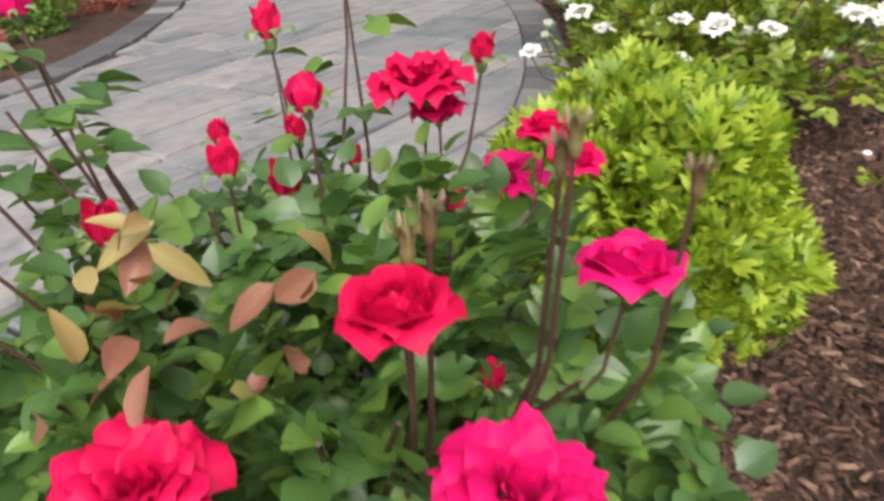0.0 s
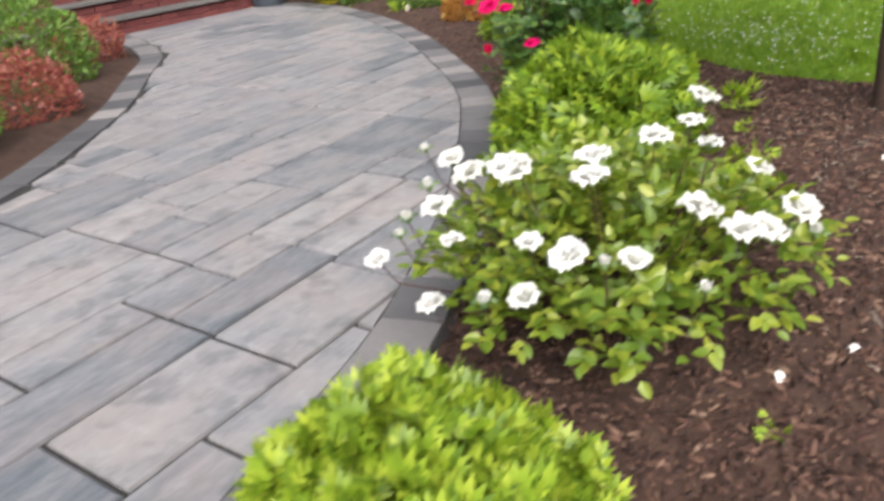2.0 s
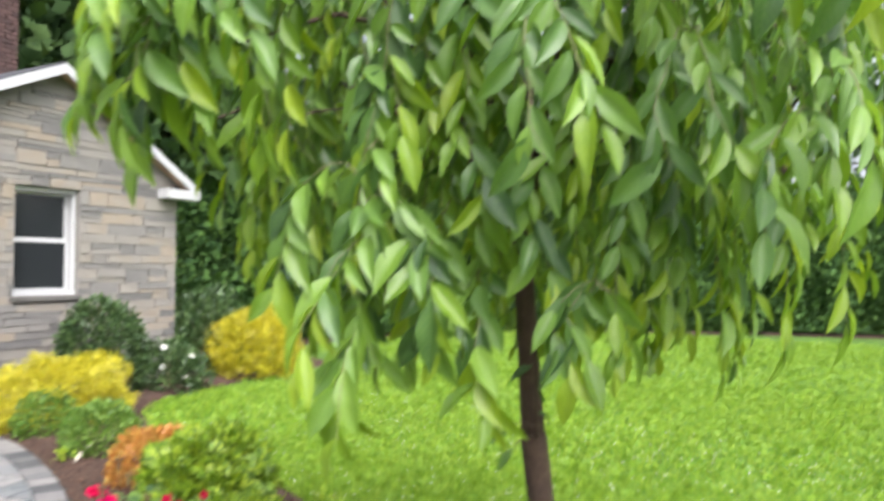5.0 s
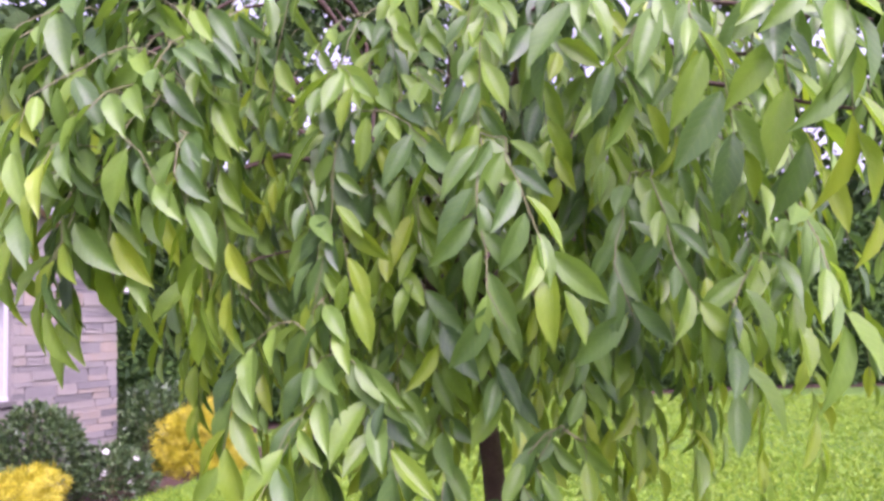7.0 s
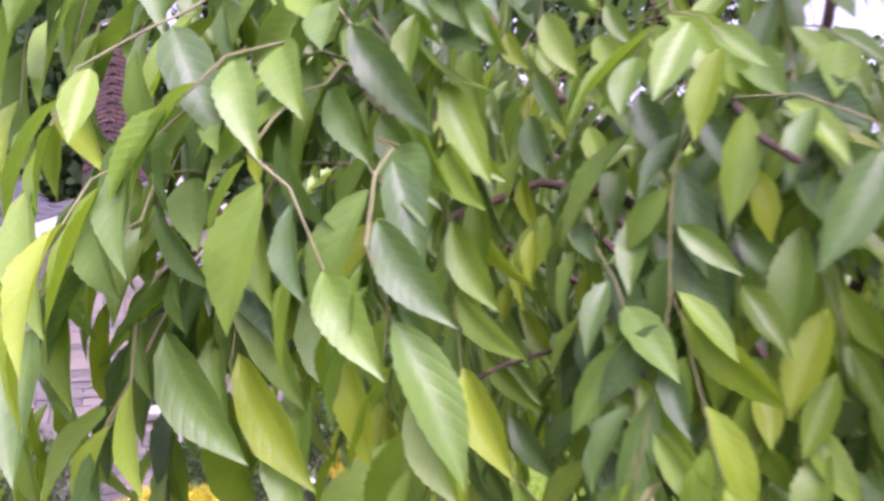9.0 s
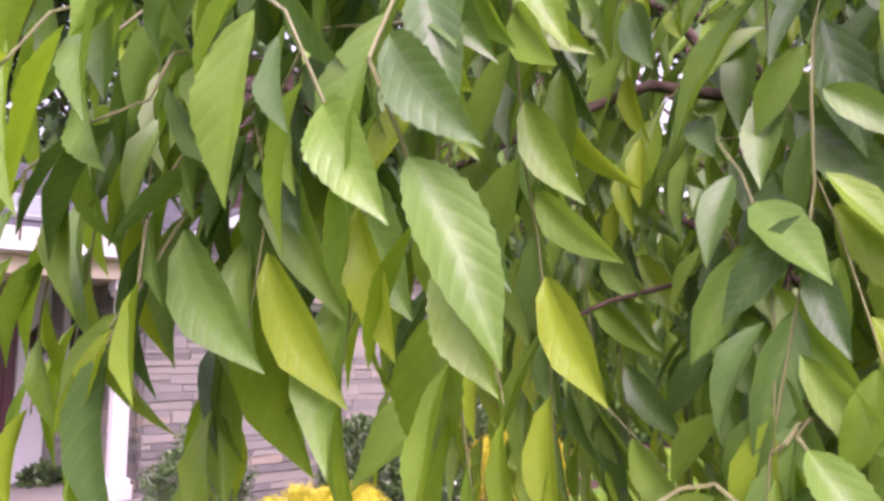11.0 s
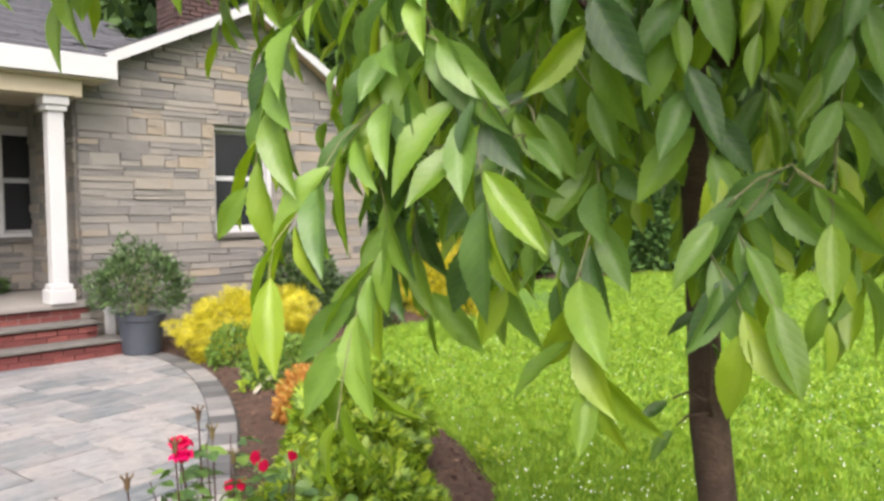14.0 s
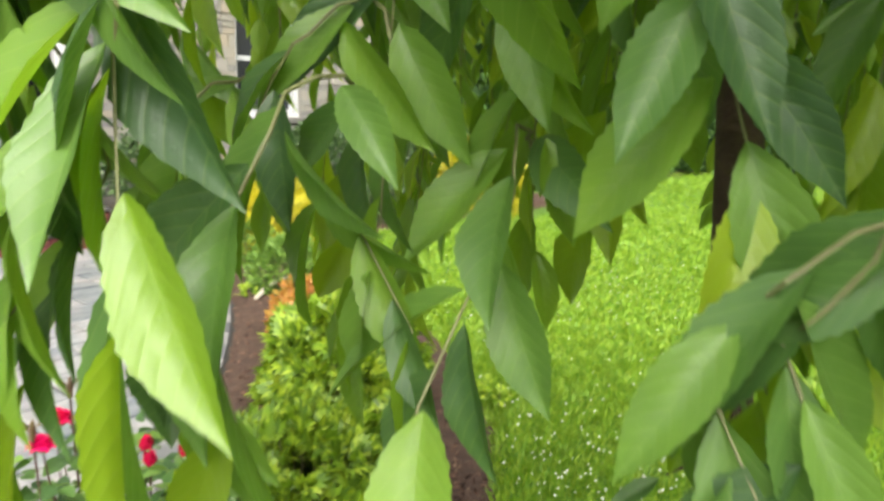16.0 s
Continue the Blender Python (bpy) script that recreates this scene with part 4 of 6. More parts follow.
class Crown:
    """Gathers twigs and leaves before they become meshes."""

    def __init__(self):
        self.g = np.random.default_rng(21)
        self.twigs, self.wood = bmesh.new(), []
        self.spot, self.way, self.up, self.size, self.young, self.hero = [], [], [], [], [], []

    def away(self, q):
        return unit(((q - HEAD) * np.array([1, 1, 0]) + 1e-4)[None])[0]

    def leaf(self, q, way, up, size, young, hero):
        w = way / np.linalg.norm(way)
        self.spot.append(q + w * 0.012), self.way.append(w), self.up.append(up)
        self.size.append(size), self.young.append(young), self.hero.append(hero)

    def leaves_along(self, pts, gap, size, hero=False, fresh=0.62, first=0.02):
        """Leaves in turn on both sides of a twig, each hanging outwards and down."""
        g = self.g
        pts = np.array(pts)
        seg = np.linalg.norm(np.diff(pts, axis=0), axis=1)
        cum = np.concatenate([[0], np.cumsum(seg)])
        run, k = first, int(g.integers(0, 2))
        while run < cum[-1] + 0.25 * gap:
            q = np.array([np.interp(run, cum, pts[:, i]) for i in range(3)])
            i = min(int(np.searchsorted(cum, run, "right")) - 1, len(seg) - 1)
            flow = (pts[i + 1] - pts[i]) / max(seg[i], 1e-6)
            out = self.away(q)
            turn = math.atan2(out[1], out[0]) + (math.pi / 2 if k % 2 else -math.pi / 2) + g.normal() * 0.55
            side = np.array([math.cos(turn), math.sin(turn), 0])
            tip = run > cum[-1] * fresh
            lean = g.uniform(0.3, 1.1) * (0.5 if run > cum[-1] * 0.85 else 1.0)
            way = side * lean + flow * 0.35 + out * g.uniform(-0.05, 0.3) + np.array([0, 0, -g.uniform(0.6, 1.0)])
            up = out * 0.9 + side * g.normal() * 0.45 + np.array([0, 0, 0.35 + 0.4 * max(0.0, q[2] - 1.8)]) + g.normal(size=3) * 0.22
            self.leaf(q, way, up, size * g.uniform(0.72, 1.12) * (0.85 if run > cum[-1] * 0.9 else 1.0), tip and g.uniform() < 0.9, hero)
            run += gap * g.uniform(0.7, 1.35)
            k += 1

    def hang(self, start, out, length, gap=0.041, stiff=0.72):
        """One hanging twig with its leaves."""
        if length < 0.12:
            return
        p, d = np.array(start, float), out * 0.7 + np.array([0, 0, -0.1])
        pts = [p.copy()]
        n = max(3, int(length / 0.07))
        for k in range(n):
            d = d * stiff + np.array([0, 0, -0.26]) + self.g.normal(size=3) * 0.06
            p = p + d / np.linalg.norm(d) * length / n
            pts.append(p.copy())
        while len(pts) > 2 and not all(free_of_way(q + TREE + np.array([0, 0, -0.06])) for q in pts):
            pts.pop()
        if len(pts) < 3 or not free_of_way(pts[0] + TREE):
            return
        tube([tuple(q) for q in pts], list(np.linspace(0.0017, 0.0008, len(pts))), 4, self.twigs)
        self.wood.extend(pts[:-1])
        self.leaves_along(pts, gap, 0.122, fresh=0.72)

    def strand(self, *nodes, gap=0.05, size=0.155, fresh=0.6):
        """A twig that stands clear of the crown, through the given places, joined to the wood behind it."""
        pts = [np.array(n) - TREE for n in nodes]
        fine = [pts[0]]
        for a, b in zip(pts, pts[1:]):
            fine += [a + (b - a) * k for k in (0.5, 1.0)]
        near, g = np.array(self.wood), self.g
        start = fine[0]
        cost = np.linalg.norm(near - start, axis=1) + 2.0 * np.maximum(0, start[2] + 0.03 - near[:, 2])
        for q in near[np.argsort(cost)[:12]]:
            lift = 0.22 * np.linalg.norm((q - start)[:2]) + 0.03
            arch = [q + (start - q) * k ** 1.15 + np.array([0, 0, lift * math.sin(math.pi * k ** 0.9)]) + g.normal(size=3) * 0.008 * math.sin(math.pi * k) for k in np.linspace(0, 1, 9)]
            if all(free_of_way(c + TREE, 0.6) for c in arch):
                tube([tuple(c) for c in arch], list(np.linspace(0.0022, 0.0014, 9)), 5, self.twigs)
                self.leaves_along(arch[1:], 0.036, size * 0.92, True, 9.0)
                break
        tube([tuple(c) for c in fine], list(np.linspace(0.0015, 0.0008, len(fine))), 5, self.twigs)
        self.leaves_along(fine, gap, size, True, fresh)


def cherry_tree():
    tree = thing("weeping_cherry_tree", tuple(TREE), "young weeping cherry tree with hanging green leaves", "tree")
    trunk = [(0, 0, -0.03), (0.005, 0.012, 0.10), (0.012, 0.030, 0.45), (0.026, 0.075, 0.8), (0.036, 0.112, 1.03), (0.030, 0.116, 1.08), (0.036, 0.140, 1.4), (0.03, 0.165, 1.75), (0.03, 0.165, 2.0)]
    part("trunk", tube(trunk, [0.066, 0.056, 0.050, 0.044, 0.046, 0.040, 0.036, 0.034, 0.03], 14), BARK, tree, smooth=True)
    crown = Crown()
    g = crown.g
    limbs = 30
    for i in range(limbs):
        a = math.tau * i / limbs + g.normal() * 0.1
        o = np.array([math.cos(a), math.sin(a), 0])
        reach, rise = g.uniform(0.92, 1.32), g.uniform(0.42, 1.02)
        pts = []
        for t in np.linspace(0, 1, 9):
            r = reach * (t ** 0.8)
            z = rise * math.sin(min(t * 1.25, 1) * math.pi * 0.62) - 0.42 * max(0, t - 0.55) ** 1.2
            pts.append(HEAD + o * r + np.array([-o[1], o[0], 0]) * 0.10 * math.sin(3 * t + i) + np.array([0, 0, z]))
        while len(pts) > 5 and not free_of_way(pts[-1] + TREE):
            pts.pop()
        part("limb", tube([tuple(p) for p in pts], list(np.linspace(0.014, 0.0035, len(pts))), 6), BARK, tree, smooth=True)
        crown.wood.extend(pts[2:])
        for t in np.linspace(0.2, 1.0, 15):
            k = t * (len(pts) - 1)
            j = min(int(k), len(pts) - 2)
            p = pts[j] + (pts[j + 1] - pts[j]) * (k - j) + np.append(g.normal(size=2) * 0.08, g.normal() * 0.03)
            b = a + g.normal() * 0.8
            w = np.array([math.cos(b), math.sin(b), 0])
            if g.uniform() < 0.36:
                crown.hang(p + np.array([0, 0, 0.04]), w * 1.3 + np.array([0, 0, 0.35]), g.uniform(0.16, 0.34), stiff=0.9)
            else:
                crown.hang(p, w * g.uniform(0.3, 1.2), min(g.uniform(0.45, 1.25), p[2] - hem(p) - abs(g.normal()) * 0.20))
    near_strands(crown)
    for path, r in ((((3.80, 1.18, 2.10), (3.67, 1.21, 2.08), (3.59, 1.22, 2.06), (3.51, 1.24, 2.04), (3.46, 1.25, 2.02)), 0.0045), (((3.62, 1.02, 2.20), (3.51, 1.01, 2.04), (3.51, 1.01, 1.93), (3.52, 1.02, 1.82), (3.54, 1.04, 1.72)), 0.004)):
        part("bare_twig", tube([tuple(np.array(p) - TREE) for p in path], list(np.linspace(r, r * 0.6, 5)), 6), BARK, tree, "dark bare twig", smooth=True)
    tagged(part("twig", crown.twigs, TWIG, tree, "fine hanging twigs"), kind="stuff")
    sp = tube([(0.03, 0.10, 1.03), (-0.03, 0.07, 1.09), (-0.06, 0.05, 1.18), (-0.09, 0.04, 1.32)], [0.014, 0.008, 0.005, 0.003], 6)
    tube([(-0.03, 0.07, 1.09), (-0.09, 0.09, 1.12), (-0.13, 0.10, 1.11)], [0.004, 0.003, 0.002], 5, sp)
    tube([(0.0, 0.08, 1.06), (-0.07, 0.10, 1.06), (-0.10, 0.11, 1.04)], [0.004, 0.003, 0.002], 5, sp)
    part("side_shoot", sp, BARK, tree, "short leafy shoot on the trunk")
    for q, w in (((-0.13, 0.10, 1.11), (-0.8, 0.3, -0.35)), ((-0.10, 0.11, 1.04), (-0.6, 0.3, -0.7)), ((-0.09, 0.04, 1.31), (-0.7, 0.4, -0.3)), ((-0.07, 0.045, 1.24), (0.5, 0.1, -0.5)), ((-0.05, 0.06, 1.15), (0.6, -0.2, -0.3))):
        crown.leaf(np.array(q), np.array(w), np.array([-0.3, -0.5, 0.8]), 0.09, False, True)
    spots, ways, ups = np.array(crown.spot), np.array(crown.way), np.array(crown.up)
    ln, young, hero = np.array(crown.size), np.array(crown.young), np.array(crown.hero)
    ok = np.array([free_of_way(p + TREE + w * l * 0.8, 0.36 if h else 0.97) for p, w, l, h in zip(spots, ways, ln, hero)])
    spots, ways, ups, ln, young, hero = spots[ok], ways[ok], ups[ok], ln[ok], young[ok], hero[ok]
    n = len(spots)
    wd = ln * g.uniform(0.31, 0.39, n)
    kind = g.integers(0, 4, n)
    single = np.zeros(n, bool)
    single[np.nonzero(hero)[0][:300]] = True
    meshes = [[mesh_of("leaf", v, f, mat, uv, True) for v, f, uv in FINE_LEAVES] for mat in (CHERRY_ONE, YOUNG_ONE)]
    for p, w, u, l, b, k, fresh in zip(spots[single], ways[single], ups[single], ln[single], wd[single], kind[single], young[single]):
        y = Vector(w)
        x = y.cross(Vector(u)).normalized()
        z = x.cross(y)
        m = Matrix((x * float(b), y * float(l), z * float(l))).transposed().to_4x4()
        m.translation = p
        under("leaf", meshes[int(fresh)][k], tree, m)
    for k in range(4):
        v, f, uv = LEAF_KINDS[k]
        for mat, want in ((CHERRY_MANY, False), (YOUNG_MANY, True)):
            pick = ~single & (kind == k) & (young == want)
            scatter("foliage", (v, f), spots[pick], ways[pick], ups[pick], ln[pick], wd[pick], mat, tree, uv, "stuff")
    return tree


def near_strands(c):
    """The twigs that hang free at the near edge of the crown, one by one."""
    c.strand((3.51, 1.01, 2.42), (3.51, 1.01, 2.29), (3.50, 0.98, 2.18), (3.48, 0.94, 2.09), (3.43, 0.88, 1.94), gap=0.046)
    c.strand((3.70, 0.87, 2.28), (3.68, 0.89, 2.19), (3.60, 0.90, 2.05))
    c.strand((3.62, 0.88, 2.36), (3.62, 0.84, 2.18), (3.61, 0.81, 2.08))
    c.strand((2.98, 1.05, 2.22), (3.00, 1.02, 2.19), (3.02, 0.99, 2.11), (3.04, 0.99, 2.06), gap=0.032, size=0.118)
    c.strand((3.02, 0.95, 2.14), (3.04, 0.95, 2.10), (3.08, 0.96, 2.02), (3.10, 0.98, 1.96), (3.11, 0.98, 1.89), gap=0.032, fresh=0.3, size=0.118)
    c.strand((2.92, 1.12, 2.25), (2.91, 1.11, 2.21), (2.88, 1.10, 2.19), (2.84, 1.08, 2.12), gap=0.036, fresh=0.3, size=0.118)
    c.strand((2.92, 1.20, 2.21), (2.92, 1.25, 2.14), (2.91, 1.32, 2.02), (2.91, 1.35, 1.93), gap=0.034, fresh=0.2, size=0.118)
    c.strand((3.24, 1.18, 2.40), (3.30, 1.13, 2.31), (3.32, 1.10, 2.25), gap=0.034, fresh=0.3, size=0.118)
    c.strand((3.05, 1.04, 2.37), (3.06, 1.02, 2.34), gap=0.036, fresh=0.9, size=0.118)
    c.strand((3.11, 1.32, 2.10), (3.09, 1.38, 2.01), (3.08, 1.41, 1.90), gap=0.032, fresh=0.2, size=0.118)
    c.strand((3.05, 1.22, 2.14), (3.07, 1.24, 2.05), gap=0.032, fresh=0.9, size=0.118)
    c.strand((3.63, 1.18, 2.06), (3.64, 1.09, 1.90), (3.63, 1.11, 1.86), fresh=0.9)
    c.strand((3.50, 1.30, 1.96), (3.56, 1.20, 1.84), fresh=0.9)
    c.strand((3.43, 0.91, 1.82), (3.44, 0.89, 1.78), (3.46, 0.86, 1.70), (3.45, 0.82, 1.62), (3.44, 0.78, 1.52), gap=0.038, fresh=0.5)
    c.strand((3.42, 0.95, 1.72), (3.34, 0.99, 1.64), (3.28, 1.01, 1.54), gap=0.04, fresh=0.4)
    c.strand((3.64, 0.79, 1.88), (3.64, 0.78, 1.79), gap=0.036, fresh=0.4)
    c.strand((3.76, 0.73, 1.83), (3.80, 0.71, 1.68), (3.81, 0.68, 1.59), (3.80, 0.65, 1.46), gap=0.036, size=0.14)
    c.strand((3.74, 0.66, 1.49), (3.74, 0.61, 1.42), (3.74, 0.58, 1.36), gap=0.036, size=0.14, fresh=0.5)
    c.strand((3.76, 0.62, 1.51), (3.76, 0.56, 1.40), gap=0.036, size=0.14, fresh=0.5)
    c.strand((3.74, 0.85, 1.54), (3.68, 0.82, 1.49), (3.63, 0.80, 1.43), (3.61, 0.78, 1.34), (3.62, 0.74, 1.26), gap=0.030, size=0.14, fresh=0.45)
    c.strand((3.59, 0.99, 1.62), (3.64, 0.91, 1.54), (3.65, 0.84, 1.47), gap=0.034, size=0.14, fresh=0.9)
    c.strand((3.49, 0.84, 1.53), (3.51, 0.82, 1.44), gap=0.036, size=0.14, fresh=0.9)
    c.strand((3.29, 1.08, 1.78), (3.27, 1.09, 1.68), (3.25, 1.10, 1.58), gap=0.034, fresh=0.3)
    c.strand((3.42, 0.98, 1.72), (3.36, 0.98, 1.65), (3.30, 0.99, 1.57), (3.23, 0.99, 1.49), (3.21, 0.97, 1.42), gap=0.038, size=0.14, fresh=0.5)
    c.strand((3.41, 0.98, 1.49), (3.37, 0.99, 1.42), (3.33, 0.97, 1.32), (3.30, 0.95, 1.23), gap=0.034, size=0.14, fresh=0.5)
    c.strand((3.48, 1.01, 1.58), (3.44, 1.03, 1.49), (3.40, 1.02, 1.38), gap=0.032, size=0.14)
    c.strand((3.51, 1.05, 1.50), (3.53, 1.03, 1.39), gap=0.032, size=0.14, fresh=0.9)
    c.strand((4.01, 0.60, 1.68), (4.02, 0.58, 1.58), (4.01, 0.56, 1.42), gap=0.036, size=0.135)
    c.strand((4.04, 0.54, 1.67), (4.05, 0.52, 1.53), gap=0.036, size=0.135)
    c.strand((3.77, 0.88, 1.73), (3.79, 0.87, 1.62), gap=0.036, size=0.135, fresh=0.9)
    c.strand((3.45, 0.80, 1.68), (3.45, 0.81, 1.66), gap=0.04, size=0.14, fresh=0.3)
    c.strand((2.90, 1.21, 2.31), (2.87, 1.21, 2.21), (2.86, 1.20, 2.14), gap=0.036, size=0.125, fresh=0.2)
    c.strand((3.03, 1.27, 2.28), (3.01, 1.26, 2.23), (2.99, 1.26, 2.17), gap=0.036, size=0.125, fresh=0.9)
    c.strand((2.97, 1.22, 2.10), (2.96, 1.20, 2.03), (2.94, 1.19, 2.00), gap=0.036, size=0.125, fresh=0.2)
    c.strand((3.05, 1.29, 2.15), (3.06, 1.29, 2.08), gap=0.036, size=0.125, fresh=0.9)
    c.strand((2.88, 1.20, 2.11), (2.88, 1.20, 2.06), gap=0.036, size=0.125, fresh=0.9)
    c.strand((3.05, 1.33, 2.43), (3.07, 1.32, 2.37), gap=0.036, size=0.125, fresh=0.9)
    c.strand((2.97, 1.36, 2.42), (2.96, 1.36, 2.37), gap=0.036, size=0.125, fresh=0.9)
    c.strand((3.09, 1.20, 2.40), (3.09, 1.20, 2.34), gap=0.036, size=0.125, fresh=0.9)
    c.strand((3.04, 1.18, 2.17), (3.05, 1.18, 2.13), gap=0.036, size=0.125, fresh=0.9)
    c.strand((3.35, -0.03, 2.30), (3.37, -0.04, 2.16), (3.36, -0.07, 2.05), gap=0.036, size=0.135, fresh=0.5)
    c.strand((3.37, 0.10, 2.33), (3.39, 0.06, 2.23), (3.39, 0.05, 2.11), gap=0.036, size=0.135, fresh=0.9)
    c.strand((3.40, 0.24, 2.30), (3.42, 0.20, 2.22), gap=0.036, size=0.135, fresh=0.9)
    c.strand((3.27, -0.13, 2.25), (3.31, -0.12, 2.09), gap=0.036, size=0.135, fresh=0.5)
    c.strand((3.58, 0.21, 1.94), (3.59, 0.17, 1.85), gap=0.036, size=0.135, fresh=0.5)
    c.strand((3.53, -0.05, 1.91), (3.53, -0.07, 1.80), gap=0.036, size=0.135, fresh=0.9)
    c.strand((3.60, 0.12, 1.84), (3.59, 0.12, 1.68), gap=0.036, size=0.135, fresh=0.9)
    c.strand((3.55, 0.32, 1.94), (3.56, 0.29, 1.83), gap=0.036, size=0.135, fresh=0.9)
    c.strand((3.36, 0.39, 1.99), (3.38, 0.36, 1.90), gap=0.036, size=0.135, fresh=0.5)
    c.strand((3.32, 0.48, 1.90), (3.33, 0.45, 1.83), gap=0.036, size=0.135, fresh=0.5)
    c.strand((3.39, 0.29, 2.44), (3.37, 0.35, 2.35), gap=0.036, size=0.135, fresh=0.9)
    c.strand((3.43, 0.17, 2.41), (3.44, 0.16, 2.34), gap=0.036, size=0.135, fresh=0.9)
    c.strand((2.89, 1.32, 2.44), (2.89, 1.33, 2.37), (2.89, 1.33, 2.30), gap=0.045)
    c.strand((3.00, 1.32, 2.41), (3.00, 1.34, 2.30), (3.00, 1.34, 2.18), (2.99, 1.33, 2.10), gap=0.045)
    c.strand((2.97, 1.36, 2.24), (2.96, 1.36, 2.15), (2.95, 1.36, 2.05), (2.94, 1.34, 1.99), gap=0.045)
    c.strand((3.14, 1.18, 2.16), (3.13, 1.17, 2.05), (3.11, 1.16, 1.95), gap=0.045)
    c.strand((3.20, 1.13, 2.14), (3.21, 1.10, 2.03), (3.20, 1.06, 1.94), gap=0.045)
    c.strand((3.08, 1.18, 2.22), (3.06, 1.19, 2.12), (3.04, 1.18, 2.00), gap=0.045)
    c.strand((3.08, 1.27, 2.51), (3.08, 1.29, 2.42), (3.08, 1.29, 2.33), gap=0.045)
    c.strand((2.97, 1.22, 2.04), (2.94, 1.22, 1.98), (2.92, 1.19, 1.92), gap=0.045)
    c.strand((3.10, 1.38, 2.05), (3.08, 1.36, 1.97), (3.06, 1.33, 1.90), gap=0.045)
    c.strand((3.19, 1.18, 2.42), (3.20, 1.19, 2.33), (3.21, 1.18, 2.25), gap=0.045)
    c.strand((2.97, 1.39, 2.49), (2.96, 1.40, 2.41), (2.96, 1.41, 2.33), gap=0.045)


cherry_tree()


# ---- shrubs ----
shrub("chartreuse_shrub", (1.27, 0.355, 0), (0.335, 0.335, 0.40), CHART, 5200, 0.052, "rounded chartreuse arborvitae shrub with feathery sprays", upward=0.6, lump=0.16, seed=2, shape=SPRAY, wide=1.1, fill=0.5, tall=-0.19, bottom=-0.15)
shrub("globe_shrub", (3.08, 1.52, 0), (0.36, 0.36, 0.33), CHARTGREEN, 2900, 0.080, "round light green arborvitae globe in mulch", upward=0.4, seed=3, shape=SPRAY, wide=1.1, lump=0.14, fill=0.6)
shrub("low_green_shrub", (4.36, 2.70, 0), (0.41, 0.41, 0.32), CHARTGREEN, 2200, 0.085, "low rounded yellow green arborvitae behind the red rose", upward=0.5, seed=4, lump=0.1, shape=SPRAY, wide=0.9, fill=0.4)
shrub("low_green_shrub", (5.02, 3.68, 0), (0.37, 0.37, 0.33), CHARTGREEN, 2100, 0.095, "low rounded bright green shrub in the bed", upward=0.2, seed=5, lump=0.14, shape=SPRAY, wide=1.0, fill=0.5, tall=0.07)
shrub("orange_shrub", (5.42, 4.80, 0), (0.30, 0.30, 0.27), ORANGE, 3000, 0.05, "small shrub with orange and gold leaves", upward=0.6, seed=6, lump=0.16)
shrub("gold_cypress", (6.11, 7.6, 0), (0.68, 0.60, 0.46), GOLD, 5200, 0.12, "spreading golden thread cypress below the window", upward=-0.25, seed=7, lump=0.22, wide=0.8, shape=TUFT, fill=0.4)
shrub("clipped_globe", (5.765, 7.12, 0), (0.29, 0.29, 0.27), BOX, 2800, 0.045, "small clipped green globe shrub by the walk", seed=8, group="clipped globes by the walk", lump=0.06)
shrub("clipped_globe", (5.67, 5.98, 0), (0.31, 0.31, 0.29), BOX, 3000, 0.045, "small clipped green globe shrub by the walk", seed=9, group="clipped globes by the walk", lump=0.06)
shrub("evergreen_shrub", (7.3, 8.8, 0), (0.52, 0.42, 0.62), DEEP, 3600, 0.08, "dark green broadleaf shrub under the window", tall=0.25, seed=10, lump=0.18)
shrub("low_dark_shrub", (8.08, 8.55, 0), (0.5, 0.45, 0.38), DEEP, 2600, 0.075, "low dark shrub with a few white blooms", seed=11, lump=0.2)
shrub("tall_dark_shrub", (9.5, 9.7, 0), (0.6, 0.6, 0.8), DEEP, 3600, 0.09, "tall dark green shrub at the house corner", seed=12, lump=0.15)
shrub("gold_shrub", (9.72, 8.78, 0), (0.66, 0.6, 0.62), GOLD, 3600, 0.15, "rounded golden yellow shrub past the house corner", seed=13, lump=0.16, wide=0.8, shape=TUFT, fill=0.4)
shrub("boxwood", (1.0, 4.5, 0), (0.45, 0.45, 0.40), BOX, 4200, 0.045, "mounded green boxwood across the walk", seed=14, lump=0.12, group="boxwoods across the walk")
shrub("boxwood", (2.0, 6.1, 0), (0.48, 0.48, 0.42), BOX, 4000, 0.045, "mounded green boxwood across the walk", seed=24, lump=0.12, group="boxwoods across the walk")
shrub("red_barberry", (1.70, 5.0, 0), (0.30, 0.30, 0.27), PINKLEAF, 2400, 0.04, "red leaved barberry bush across the walk", seed=15, lump=0.2, group="barberries")
shrub("red_barberry", (0.55, 3.85, 0), (0.32, 0.32, 0.24), PINKLEAF, 2400, 0.04, "red leaved barberry bush across the walk", seed=16, lump=0.2, group="barberries")
shrub("red_barberry", (2.62, 6.75, 0), (0.26, 0.26, 0.24), PINKLEAF, 1800, 0.04, "red leaved barberry bush across the walk", seed=18, lump=0.2, group="barberries")


